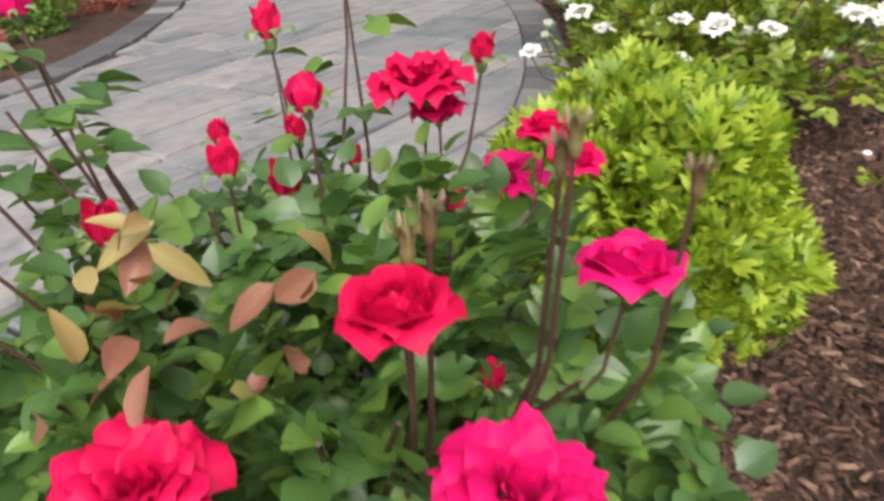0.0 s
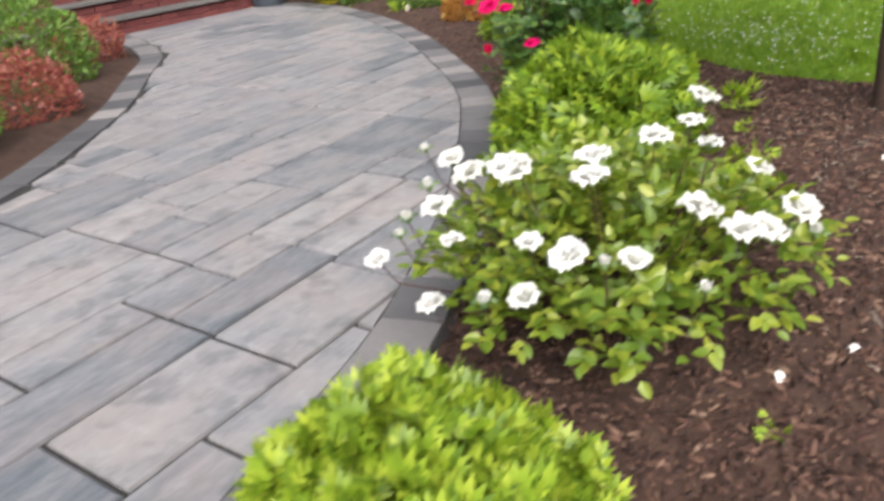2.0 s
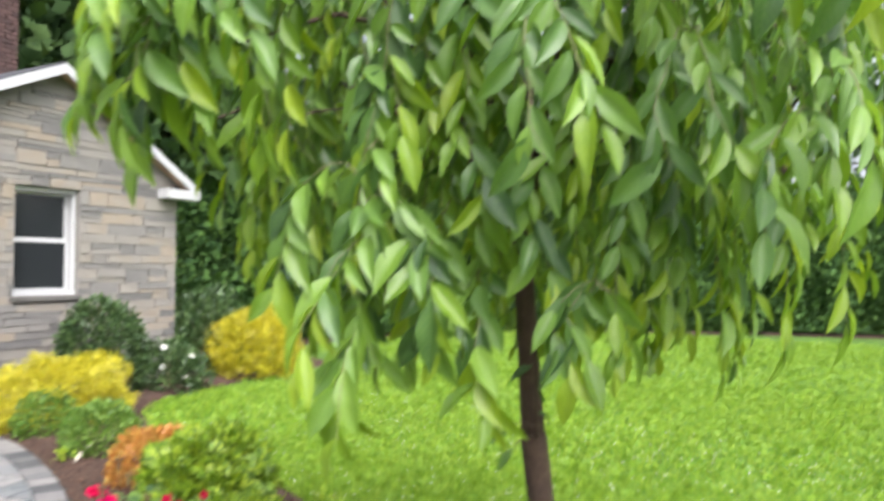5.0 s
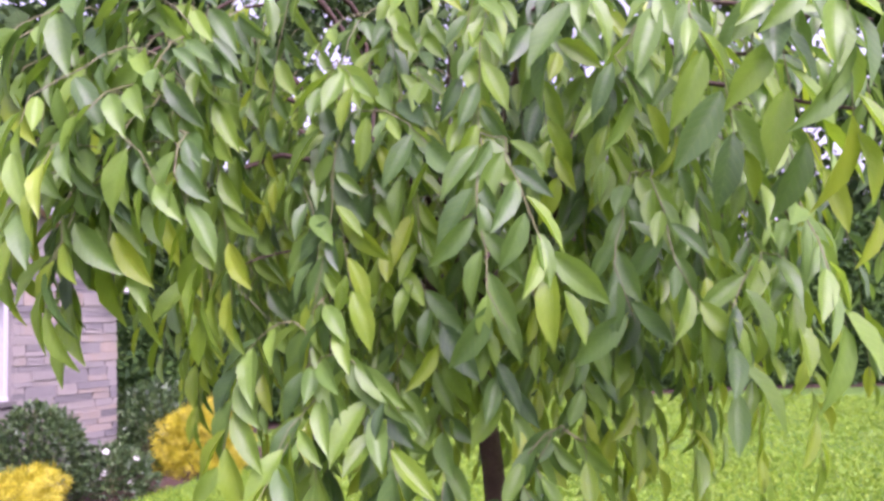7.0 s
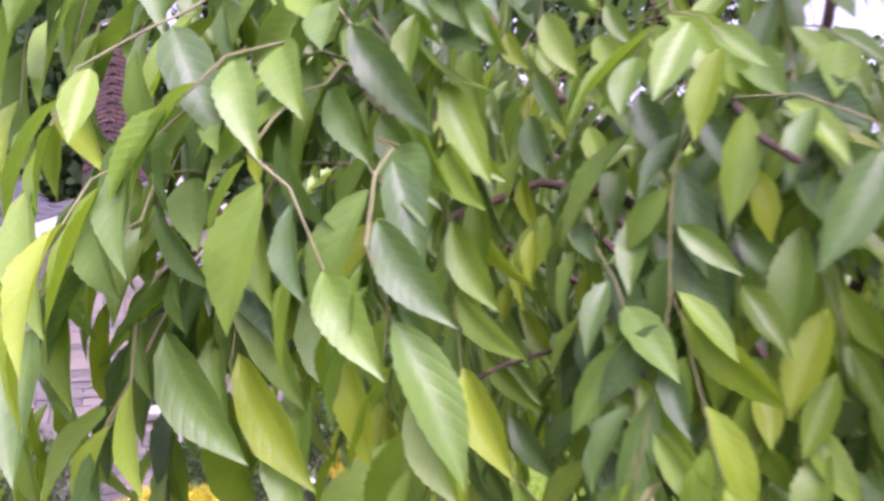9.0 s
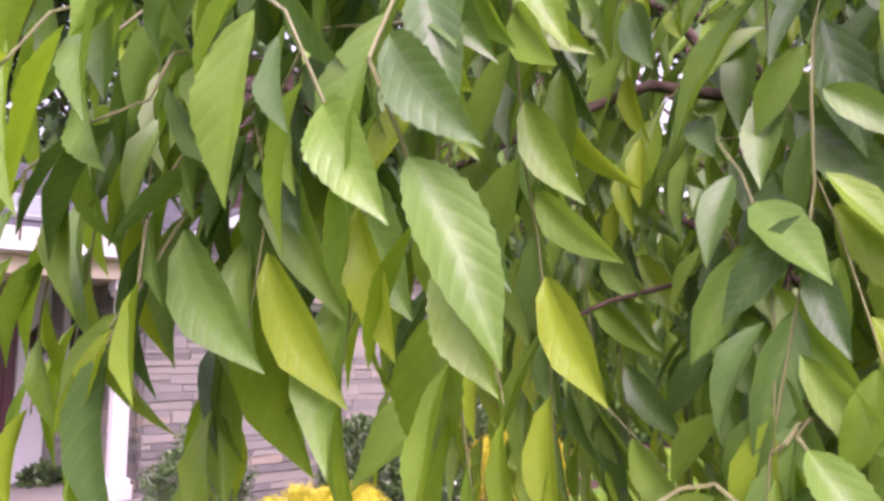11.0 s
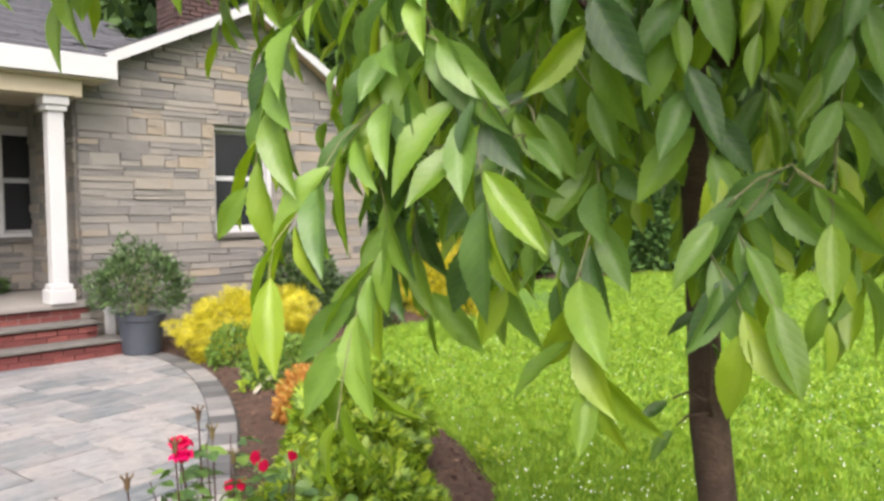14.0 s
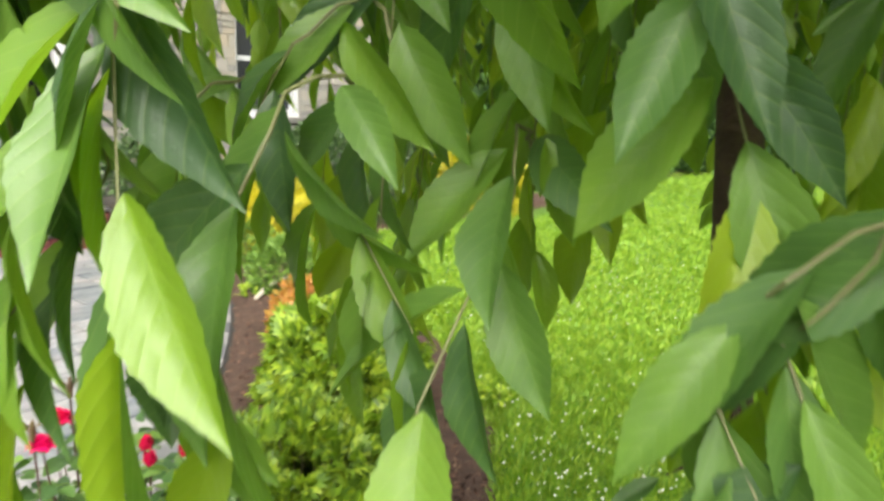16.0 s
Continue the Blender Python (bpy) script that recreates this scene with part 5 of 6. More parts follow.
def planter():
    p = thing("planter_pot", (5.22, 8.42, 0), "round slate blue planter pot on the patio", "planter")
    part("pot", lathe([(0.19, 0.0), (0.20, 0.02), (0.235, 0.36), (0.255, 0.37), (0.26, 0.43), (0.235, 0.43), (0.22, 0.36)], 32), POT, p, smooth=False)
    part("soil", lathe([(0.0, 0.34), (0.22, 0.36), (0.0, 0.38)], 24), SOIL, p)
    s = shrub("potted_shrub", (5.22, 8.42, 0.36), (0.46, 0.46, 0.48), DEEP, 3200, 0.06, "upright green shrub growing in the planter", seed=17, lump=0.25, tall=0.05, bottom=-0.4)
    return s


planter()
shrub("porch_plant", tuple(H @ Vector((-0.62, 1.30, 0.55))), (0.20, 0.16, 0.13), DEEP, 260, 0.09, "small green potted plant on the porch floor", "plant", seed=19, shape=OVAL, lump=0.2, twigs=6)


# ---- background: hedge and tall trees ----
def hedge():
    line = np.array([(9.2, 13.2), (12.0, 12.9), (15.0, 12.9), (18.0, 12.0), (21.0, 9.2), (23.8, 5.0), (25.5, 0.0), (26.0, -6.0), (25, -14)])
    g = np.random.default_rng(31)
    seg = np.hypot(*(line[1:] - line[:-1]).T)
    cum = np.concatenate([[0], np.cumsum(seg)])
    n = 60000
    q = g.uniform(0, cum[-1], n)
    x, y = np.interp(q, cum, line[:, 0]), np.interp(q, cum, line[:, 1])
    d = np.stack([np.interp(q + 0.1, cum, line[:, 0]) - np.interp(q - 0.1, cum, line[:, 0]), np.interp(q + 0.1, cum, line[:, 1]) - np.interp(q - 0.1, cum, line[:, 1])], axis=1)
    d = unit(d)
    nrm = np.stack([d[:, 1], -d[:, 0]], axis=1)
    z = g.uniform(0.02, 1, n) * 4.6
    lump = 0.35 * np.sin(q * 2.6) + 0.25 * np.sin(q * 5.3 + z * 1.3) + 0.2 * np.sin(z * 4 + q)
    back = g.uniform(0, 1, n) ** 2 * 0.9
    off = 0.9 - (z / 4.6) ** 2 * 0.5 + lump * 0.6 - back
    top = 4.2 + 0.5 * np.sin(q * 2.6) + 0.3 * np.sin(q * 6.1)
    ok = z < top
    p = np.stack([x - nrm[:, 0] * -off, y - nrm[:, 1] * -off, z], axis=1)
    way = np.column_stack([nrm, np.zeros(n)]) * 0.6 + g.normal(size=(n, 3)) * 0.6 + np.array([0, 0, 0.3])
    up = np.column_stack([nrm, np.full(n, 0.6)]) + g.normal(size=(n, 3)) * 0.5
    l = g.uniform(0.10, 0.24, n)
    ob = scatter("hedge", DIAMOND, p[ok], way[ok], up[ok], l[ok], l[ok] * 0.6, HEDGELEAF, None, kind="stuff", label="tall dark green evergreen hedge behind the lawn")
    tagged(ob, category="hedge")
    bm = bmesh.new()
    for (ax, ay), (bx, by) in zip(line, line[1:]):
        e = Vector((bx - ax, by - ay, 0))
        nn = Vector((e.y, -e.x, 0)).normalized()
        vs = [bm.verts.new(v) for v in (Vector((ax, ay, 0)) + nn * 0.25, Vector((bx, by, 0)) + nn * 0.25, Vector((bx, by, 3.7)), Vector((ax, ay, 3.7)))]
        bm.faces.new(vs)
        ws = [bm.verts.new(v) for v in (Vector((ax, ay, 0)) - nn * 0.6, Vector((bx, by, 0)) - nn * 0.6)]
        bm.faces.new((vs[3], vs[2], ws[1], ws[0]))
    core = part("inner_growth", bm, HEDGELEAF, ob)
    strip = bmesh.new()
    for (ax, ay), (bx, by) in zip(line, line[1:]):
        e = Vector((bx - ax, by - ay, 0))
        nn = Vector((e.y, -e.x, 0)).normalized()
        vs = [Vector((ax, ay, -0.02)), Vector((bx, by, -0.02)), Vector((bx, by, -0.02)) + nn * 1.35, Vector((ax, ay, -0.02)) + nn * 1.35]
        strip.faces.new([strip.verts.new(v) for v in vs])
    tagged(part("mulch_strip", strip, SOIL), "strip of brown mulch under the hedge", "mulch", kind="structure")


def far_tree(at, height, spread, seed, trunk_r=0.22, n=11000, low=0.25):
    t = thing("tall_tree", (*at, 0), "tall dark leafy tree behind the house and hedge", "tree", "tall trees behind")
    g = np.random.default_rng(seed)
    lean = g.normal(size=2) * 0.03 * height
    pts = [(lean[0] * k, lean[1] * k, height * 0.85 * k) for k in np.linspace(0, 1, 6)]
    bm = tube(pts, [trunk_r * (1 - 0.8 * k) for k in np.linspace(0, 1, 6)], 9)
    centres = []
    for k in range(26):
        h = height * g.uniform(low, 1.0)
        a = g.uniform(0, math.tau)
        r = spread * (1 - 0.55 * abs(h / height - 0.5)) * g.uniform(0.35, 1.0)
        s = Vector((lean[0] * h / height, lean[1] * h / height, min(h * 0.82, height * 0.84)))
        e = Vector((r * math.cos(a), r * math.sin(a), h))
        tube([tuple(s), tuple(s.lerp(e, 0.55) + Vector((0, 0, 0.2))), tuple(e)], [trunk_r * 0.28, trunk_r * 0.16, 0.02], 5, bm)
        centres.append(e)
    part("trunk", bm, BARK, t, smooth=True)
    c = np.array([tuple(x) for x in centres])
    pick = g.integers(0, len(c), n)
    p = c[pick] + g.normal(size=(n, 3)) * np.array([0.75, 0.75, 0.55]) * g.uniform(0.5, 1.2, len(c))[pick][:, None]
    l = g.uniform(0.22, 0.50, n) * (1.0 if n > 8000 else 0.68)
    scatter("crown", DIAMOND, p, g.normal(size=(n, 3)) + np.array([0, 0, -0.3]), g.normal(size=(n, 3)) + np.array([0, 0, 0.8]), l, l * 0.65, FARLEAF, t, kind="stuff")


hedge()
for i, (x, y, h, s) in enumerate(((1.0, 21.0, 11, 3.2), (-4.5, 23.0, 12, 3.6), (5.5, 20.5, 12, 3.4), (9.5, 18.5, 12, 3.5), (13.5, 18.0, 14, 3.8), (17.5, 17.0, 14.5, 4.0), (21.5, 14.5, 14.5, 4.0), (25.5, 10.5, 15.5, 4.4), (28.0, 5.0, 16, 4.6), (29.5, -2.0, 15.5, 4.4), (30.0, -9.0, 14, 4.2), (12.0, 14.6, 7.5, 2.4), (8.3, 15.5, 8.5, 2.4))):
    far_tree((x, y), h, s, 100 + i, low=0.12 if i > 2 else 0.3, n=11000 if i > 2 else 8500)


# ---- roses ----
def petal(bm, az, lean, size, wide, base_r, curl, g, wild=1.0):
    """One cupped petal: lean is how far it opens from upright, curl rolls its rim outwards."""
    rows, cols = 6, 7
    grid = []
    r, z = base_r, 0.0
    for i in range(rows):
        v = i / (rows - 1)
        th = radians(lean * (0.45 + 0.75 * v) + curl * max(0, v - 0.6) * 2.2)
        if i:
            r += math.sin(th) * size / (rows - 1)
            z += math.cos(th) * size / (rows - 1)
        half = wide * (0.35 + 0.75 * math.sin(math.pi * min(v * 0.72 + 0.08, 1)))
        line = []
        for k in range(cols):
            u = 2 * k / (cols - 1) - 1
            dr = -0.22 * wide * u * u * (1.2 - lean / 110)
            wob = g.uniform(-0.08, 0.08) * size * wild if v > 0.4 else 0
            notch = -0.30 * size * abs(u) ** 2.6 * v ** 3 + 0.07 * size * g.uniform(-1, 1) * wild * (v == 1)
            x, y = r + dr + wob, half * u
            line.append(bm.verts.new((x * math.cos(az) - y * math.sin(az), x * math.sin(az) + y * math.cos(az), z + notch)))
        grid.append(line)
    for a, b in zip(grid, grid[1:]):
        for k in range(cols - 1):
            bm.faces.new((a[k], a[k + 1], b[k + 1], b[k]))


def bloom_mesh(name, mat, rings, seed, wild=1.0):
    """rings: (petals, lean, size, width, base radius, curl)."""
    g = random.Random(seed)
    bm = bmesh.new()
    for k, (n, lean, size, wide, base_r, curl) in enumerate(rings):
        for i in range(n):
            petal(bm, math.tau * i / n + k * 0.9 + g.uniform(-0.2, 0.2), lean + g.uniform(-9, 9), size * g.uniform(0.88, 1.1), wide * g.uniform(0.9, 1.1), base_r, curl, g, wild)
    me = bpy.data.meshes.new(name)
    bm.to_mesh(me)
    bm.free()
    me.materials.append(mat)
    me.polygons.foreach_set("use_smooth", [True] * len(me.polygons))
    return me


OPEN_RED = [bloom_mesh("bloom", RED, [(4, 4, 0.034, 0.011, 0.004, 10), (6, 16, 0.040, 0.014, 0.008, 20), (8, 32, 0.045, 0.017, 0.010, 25), (8, 52, 0.050, 0.019, 0.011, 20), (7, 76, 0.052, 0.021, 0.011, 10)], s) for s in (1, 2, 3)]
CUP_RED = [bloom_mesh("bloom", RED, [(3, -6, 0.036, 0.012, 0.006, -20), (4, -2, 0.040, 0.020, 0.012, -10), (5, 6, 0.044, 0.026, 0.019, 20), (5, 22, 0.046, 0.030, 0.020, 40), (4, 42, 0.046, 0.030, 0.018, 60)], s, 0.22) for s in (4, 5)]
GLOBE_RED = bloom_mesh("bloom", RED, [(3, -8, 0.046, 0.012, 0.007, -30), (4, -4, 0.048, 0.019, 0.013, -30), (5, 4, 0.046, 0.021, 0.016, -16)], 14, 0.15)
BUD_RED = bloom_mesh("bud", BUD, [(3, -4, 0.038, 0.010, 0.005, -14), (4, 2, 0.038, 0.013, 0.009, 4), (3, 6, 0.032, 0.012, 0.009, 14)], 6, 0.2)
OPEN_WHITE = [bloom_mesh("bloom", IVORY, [(3, 4, 0.024, 0.011, 0.004, -10), (4, 16, 0.034, 0.017, 0.007, 10), (5, 34, 0.042, 0.021, 0.009, 25), (5, 56, 0.044, 0.022, 0.009, 35)], s) for s in (7, 8, 9)]
BUD_WHITE = bloom_mesh("bud", IVORY, [(3, 2, 0.022, 0.010, 0.004, 0), (4, 8, 0.024, 0.012, 0.007, 20)], 10)


def sepal_mesh():
    bm = lathe([(0.002, -0.016), (0.006, -0.012), (0.008, -0.004), (0.006, 0.0)], 8)
    g = random.Random(3)
    for i in range(5):
        petal(bm, math.tau * i / 5, 70, 0.026, 0.006, 0.006, 40, g)
    me = bpy.data.meshes.new("sepal")
    bm.to_mesh(me)
    bm.free()
    me.materials.append(SEPAL)
    return me


SEPALS = sepal_mesh()


def hip_mesh():
    bm = lathe([(0.0015, -0.016), (0.005, -0.010), (0.0075, 0.0), (0.0055, 0.010), (0.004, 0.020), (0.0008, 0.036)], 8)
    g = random.Random(8)
    for i in range(5):
        petal(bm, math.tau * i / 5, 14, 0.034, 0.0035, 0.006, 25, g, 0.4)
    me = bpy.data.meshes.new("hip")
    bm.to_mesh(me)
    bm.free()
    me.materials.append(HIPSKIN)
    me.polygons.foreach_set("use_smooth", [True] * len(me.polygons))
    return me


HIP = hip_mesh()


def flower(parent, me, at, scale, lean_to, g, root, name="bloom", cane=True):
    """A flower on its own cane: sepals under it, and a bent stem from the root of the bush."""
    up = Vector(lean_to).normalized()
    q = Vector((0, 0, 1)).rotation_difference(up)
    m = Matrix.Translation(at) @ q.to_matrix().to_4x4() @ pose(0, 0, 0, 0, 0, g.uniform(0, 360)) @ Matrix.Diagonal((scale, scale, scale, 1))
    b = under(name, me, parent, m)
    under("sepal", SEPALS, b)
    if cane:
        p, r = Vector(at) - up * 0.016 * scale, Vector(root)
        mid = r.lerp(p, 0.55) + Vector((g.uniform(-0.03, 0.03), g.uniform(-0.03, 0.03), 0.02))
        part("cane", tube([tuple(r), tuple(mid), tuple(p.lerp(mid, 0.12) - up * 0.05), tuple(p)], [0.0036, 0.0028, 0.0021, 0.0019], 6), CANE, parent)


def leaf_clumps(n, r, seed, spread=0.05, per=5, bottom=-0.36, fill=0.75):
    """Rose leaves: leaflets in fives on short stalks through a bush's outer half."""
    g = np.random.default_rng(seed)
    p, out = shell(n, r, 0.16, fill, bottom, seed)
    at, way, up = [], [], []
    for c, o in zip(p, out):
        d = o + g.normal(size=3) * 0.6 + np.array([0, 0, 0.1])
        d /= np.linalg.norm(d)
        s = np.cross(d, [0, 0, 1.0]) + 1e-3
        s /= np.linalg.norm(s)
        u = np.cross(s, d) + g.normal(size=3) * 0.25 + o * 0.4
        for k in range(per):
            t = (k // 2) / 2
            side = 0 if k == per - 1 else (1 if k % 2 else -1)
            at.append(c + d * spread * (t + (0.3 if side == 0 else 0)))
            way.append(d * (0.55 if side else 1) + s * side * 0.9 + g.normal(size=3) * 0.12)
            up.append(u)
    return np.array(at), np.array(way), np.array(up)


def rose_bush(label, at, r, lift, leaves, size, mat, seed, blooms, buds, group, extra=None):
    """blooms and buds: (x, y, z, scale, mesh) in the plan."""
    bush = thing("rose_bush", at, label, "rose bush", group)
    g = random.Random(seed)
    p, w, u = leaf_clumps(leaves, r, seed, size * 0.95)
    p[:, 2] += lift
    keep = p[:, 2] > (0.9 if mat == LIMEROSE else 0.5) * lift
    p, w, u = p[keep], w[keep], u[keep]
    gg = np.random.default_rng(seed)
    ln = size * gg.uniform(0.7, 1.25, len(p))
    leaf = SMALL_ROSE_LEAF if mat == LIMEROSE else ROSE_LEAF
    scatter("foliage", leaf[:2], p, w, u, ln, ln * (0.58 if mat == LIMEROSE else 0.76), mat, bush, leaf[2], kind="stuff")
    for k, (x, y, z, s, me) in enumerate(blooms + buds):
        is_bud = k >= len(blooms)
        v = Vector((x - at[0], y - at[1], z - at[2]))
        up = Vector((v.x * 0.5 + g.uniform(-0.2, 0.2), v.y * 0.5 + g.uniform(-0.2, 0.2), 1.0 if not is_bud else 2.2))
        if me in CUP_RED:
            up = Vector((v.x * 0.15 + g.uniform(-0.12, 0.12), v.y * 0.15 + g.uniform(-0.12, 0.12), 1.0))
        elif not is_bud:
            up += Vector((g.uniform(-0.35, 0.15), g.uniform(-0.4, 0.15), 0.3))
        a = g.uniform(0, math.tau)
        flower(bush, me, tuple(v), s, up, g, (v.x * 0.25 + 0.03 * math.cos(a), v.y * 0.25 + 0.03 * math.sin(a), -0.02), "bud" if is_bud else "bloom")
    for k in range(9):
        a, q = g.uniform(0, math.tau), g.uniform(0.5, 0.95)
        part("cane", tube([(0.02 * math.cos(a), 0.02 * math.sin(a), -0.02), (r[0] * q * 0.5 * math.cos(a), r[1] * q * 0.5 * math.sin(a), lift), (r[0] * q * math.cos(a), r[1] * q * math.sin(a), lift + r[2] * 0.9)], [0.006, 0.0045, 0.0025], 6), CANE, bush)
    return bush


def leafy_canes(bush, centre, seed, canes, size=0.043):
    """Tall thin canes, from foot to tip, with leaves of three along them."""
    g = np.random.default_rng(seed)
    c = np.array([centre[0], centre[1], 0.0])
    p, w, u = [], [], []
    for tip, foot in canes:
        tip, foot = np.array(tip) - c, np.array(foot) - c
        part("cane", tube([tuple(foot), tuple(foot * 0.45 + tip * 0.55 + np.array([0.012, 0.0, 0.0])), tuple(tip)], [0.0034, 0.0026, 0.0018], 6), CANE, bush)
        for k in np.linspace(0.35, 0.97, 7):
            a = g.uniform(0, math.tau)
            d = np.array([math.cos(a), math.sin(a), g.uniform(-0.1, 0.3)])
            e = np.array([-d[1], d[0], 0])
            at = foot + (tip - foot) * k
            for q, v in ((size, d), (size * 0.65, d * 0.5 + e), (size * 0.65, d * 0.5 - e)):
                p.append(at + d * q), w.append(v), u.append(np.array([0, 0, 1.0]) + g.normal(size=3) * 0.4)
    ln = g.uniform(0.75, 1.15, len(p)) * size
    scatter("leaflet", ROSE_LEAF[:2], np.array(p), np.array(w), np.array(u), ln, ln * g.uniform(0.66, 0.82, len(p)), ROSELEAF, bush, ROSE_LEAF[2], kind="stuff")


def red_roses():
    o, c = OPEN_RED, CUP_RED
    blooms = [(0.319, -0.108, 0.548, 0.82, c[0]), (0.548, -0.12, 0.488, 0.92, c[1]), (0.168, 0.012, 0.415, 1.1, o[0]), (0.324, -0.205, 0.46, 1.0, o[1]), (0.657, 0.268, 0.56, 1.15, o[2]), (0.738, 0.195, 0.44, 0.85, o[0]), (0.723, 0.126, 0.515, 0.72, c[0]), (0.701, 0.065, 0.50, 0.66, c[1]), (0.68, 0.27, 0.52, 0.75, c[1]), (0.487, 0.262, 0.58, 0.85, GLOBE_RED), (0.276, 0.466, 0.69, 0.8, GLOBE_RED)]
    buds = [(x, y, z, s, BUD_RED) for x, y, z, s in ((0.571, 0.479, 0.615, 1.25), (0.64, 0.395, 0.72, 1.15), (0.387, 0.271, 0.53, 1.0), (0.555, 0.658, 0.43, 1.1), (0.255, 0.273, 0.50, 1.15), (0.50, -0.005, 0.345, 0.8), (0.483, 0.328, 0.46, 1.2), (0.56, 0.42, 0.49, 0.9), (0.639, 0.20, 0.43, 0.9), (0.654, 0.162, 0.615, 0.9), (0.25, -0.12, 0.40, 0.9), (0.30, 0.33, 0.46, 0.8), (0.60, 0.35, 0.46, 0.8))]
    b = rose_bush("crimson shrub rose in full bloom beside the patio", (0.45, 0.22, 0), (0.40, 0.42, 0.24), 0.21, 800, 0.042, ROSELEAF, 41, blooms, buds, "red rose bushes")
    g = np.random.default_rng(5)
    # bronze young shoots
    p = np.array([(0.26, 0.16, 0.56), (0.25, 0.15, 0.555), (0.27, 0.17, 0.55), (0.25, 0.18, 0.55), (0.36, 0.04, 0.52), (0.35, 0.05, 0.515), (0.34, 0.04, 0.505), (0.20, 0.14, 0.52), (0.19, 0.12, 0.515), (0.22, 0.11, 0.51), (0.17, 0.10, 0.49), (0.26, 0.06, 0.50)])
    p = np.concatenate([p, p + g.normal(size=p.shape) * 0.03 - np.array([0, 0, 0.03])]) - np.array([0.45, 0.22, 0])
    scatter("young_leaf", ROSE_LEAF[:2], p, g.normal(size=(24, 3)) * 0.7 + np.array([-0.2, -0.1, 0.1]), g.normal(size=(24, 3)) * 0.5 + np.array([-0.3, -0.3, 0.8]), g.uniform(0.035, 0.068, 24), g.uniform(0.018, 0.030, 24), BRONZELEAF, b, ROSE_LEAF[2], kind="stuff", label="bronze young leaves")
    leafy_canes(b, (0.45, 0.22), 5, [((0.276, 0.466, 0.67), (0.36, 0.33, 0.2)), ((0.30, 0.50, 0.60), (0.38, 0.34, 0.2)), ((0.64, 0.395, 0.70), (0.60, 0.33, 0.2)), ((0.571, 0.479, 0.60), (0.55, 0.38, 0.2)), ((0.19, 0.42, 0.58), (0.33, 0.30, 0.2)), ((0.22, 0.36, 0.62), (0.34, 0.28, 0.2)), ((0.16, 0.34, 0.60), (0.30, 0.27, 0.2)), ((0.13, 0.27, 0.55), (0.30, 0.24, 0.2)), ((0.24, 0.40, 0.66), (0.35, 0.30, 0.2)), ((0.12, 0.20, 0.50), (0.28, 0.20, 0.18))])
    # tall dark seed heads and bare tips
    for x, y, z in ((0.469, -0.122, 0.636), (0.475, -0.105, 0.615), (0.566, -0.163, 0.585), (0.358, -0.093, 0.60), (0.345, -0.085, 0.585)):
        q = (x - 0.45, y - 0.22, z)
        part("cane", tube([(q[0] * 0.6, q[1] * 0.6, 0.1), (q[0] * 0.95, q[1] * 0.95, z * 0.7), q], [0.004, 0.003, 0.0022], 6), CANE, b)
        under("hip", HIP, b, Matrix.Translation(q) @ Matrix.Diagonal((0.8, 0.8, 0.8, 1)))
    blooms = [(3.158, 2.184, 0.603, 0.9, o[1]), (3.19, 2.115, 0.589, 0.75, c[0]), (3.146, 2.30, 0.615, 0.6, c[1]), (3.39, 2.154, 0.648, 0.75, c[1]), (3.193, 1.963, 0.45, 0.75, c[0]), (3.57, 2.387, 0.79, 0.8, c[0]), (3.52, 2.233, 0.80, 0.7, c[1])]
    buds = [(x, y, z, s, BUD_RED) for x, y, z, s in ((3.317, 2.188, 0.652, 1.0), (3.06, 2.104, 0.43, 1.2), (3.745, 2.215, 0.747, 1.1), (3.80, 2.073, 0.78, 0.9), (3.82, 1.90, 0.52, 1.2), (3.85, 1.85, 0.52, 1.1), (3.78, 1.86, 0.34, 1.0), (3.78, 2.05, 0.58, 1.0), (3.676, 2.268, 0.66, 0.9), (3.735, 2.14, 0.745, 1.0), (3.67, 2.153, 0.70, 0.9))]
    b = rose_bush("crimson shrub rose with dark leaves near the cherry tree", (3.66, 2.11, 0), (0.40, 0.40, 0.28), 0.28, 420, 0.047, ROSELEAF, 43, blooms, buds, "red rose bushes")
    for x, y, z in ((3.59, 2.28, 0.91), (3.50, 2.23, 0.84), (3.35, 2.18, 0.78), (3.69, 2.26, 0.76), (3.64, 2.30, 0.84)):
        q = (x - 3.66, y - 2.11, z)
        part("cane", tube([(q[0] * 0.6, q[1] * 0.6, 0.2), (q[0] * 0.95, q[1] * 0.95, z * 0.75), q], [0.004, 0.003, 0.0022], 6), CANE, b)
        under("hip", HIP, b, Matrix.Translation(q) @ Matrix.Diagonal((1.1, 1.1, 1.1, 1)))
    leafy_canes(b, (3.66, 2.11), 6, [(tip, (3.58 + (tip[0] - 3.58) * 0.5, 2.18 + (tip[1] - 2.18) * 0.5, 0.3)) for tip in ((3.57, 2.387, 0.77), (3.52, 2.233, 0.78), (3.745, 2.215, 0.73), (3.80, 2.073, 0.76), (3.676, 2.268, 0.66), (3.39, 2.154, 0.63), (3.84, 1.86, 0.55), (3.62, 2.30, 0.82), (3.88, 2.20, 0.72), (3.92, 2.02, 0.66), (3.20, 2.10, 0.58), (3.74, 2.40, 0.80), (3.66, 2.10, 0.74), (3.46, 2.34, 0.72))], 0.055)


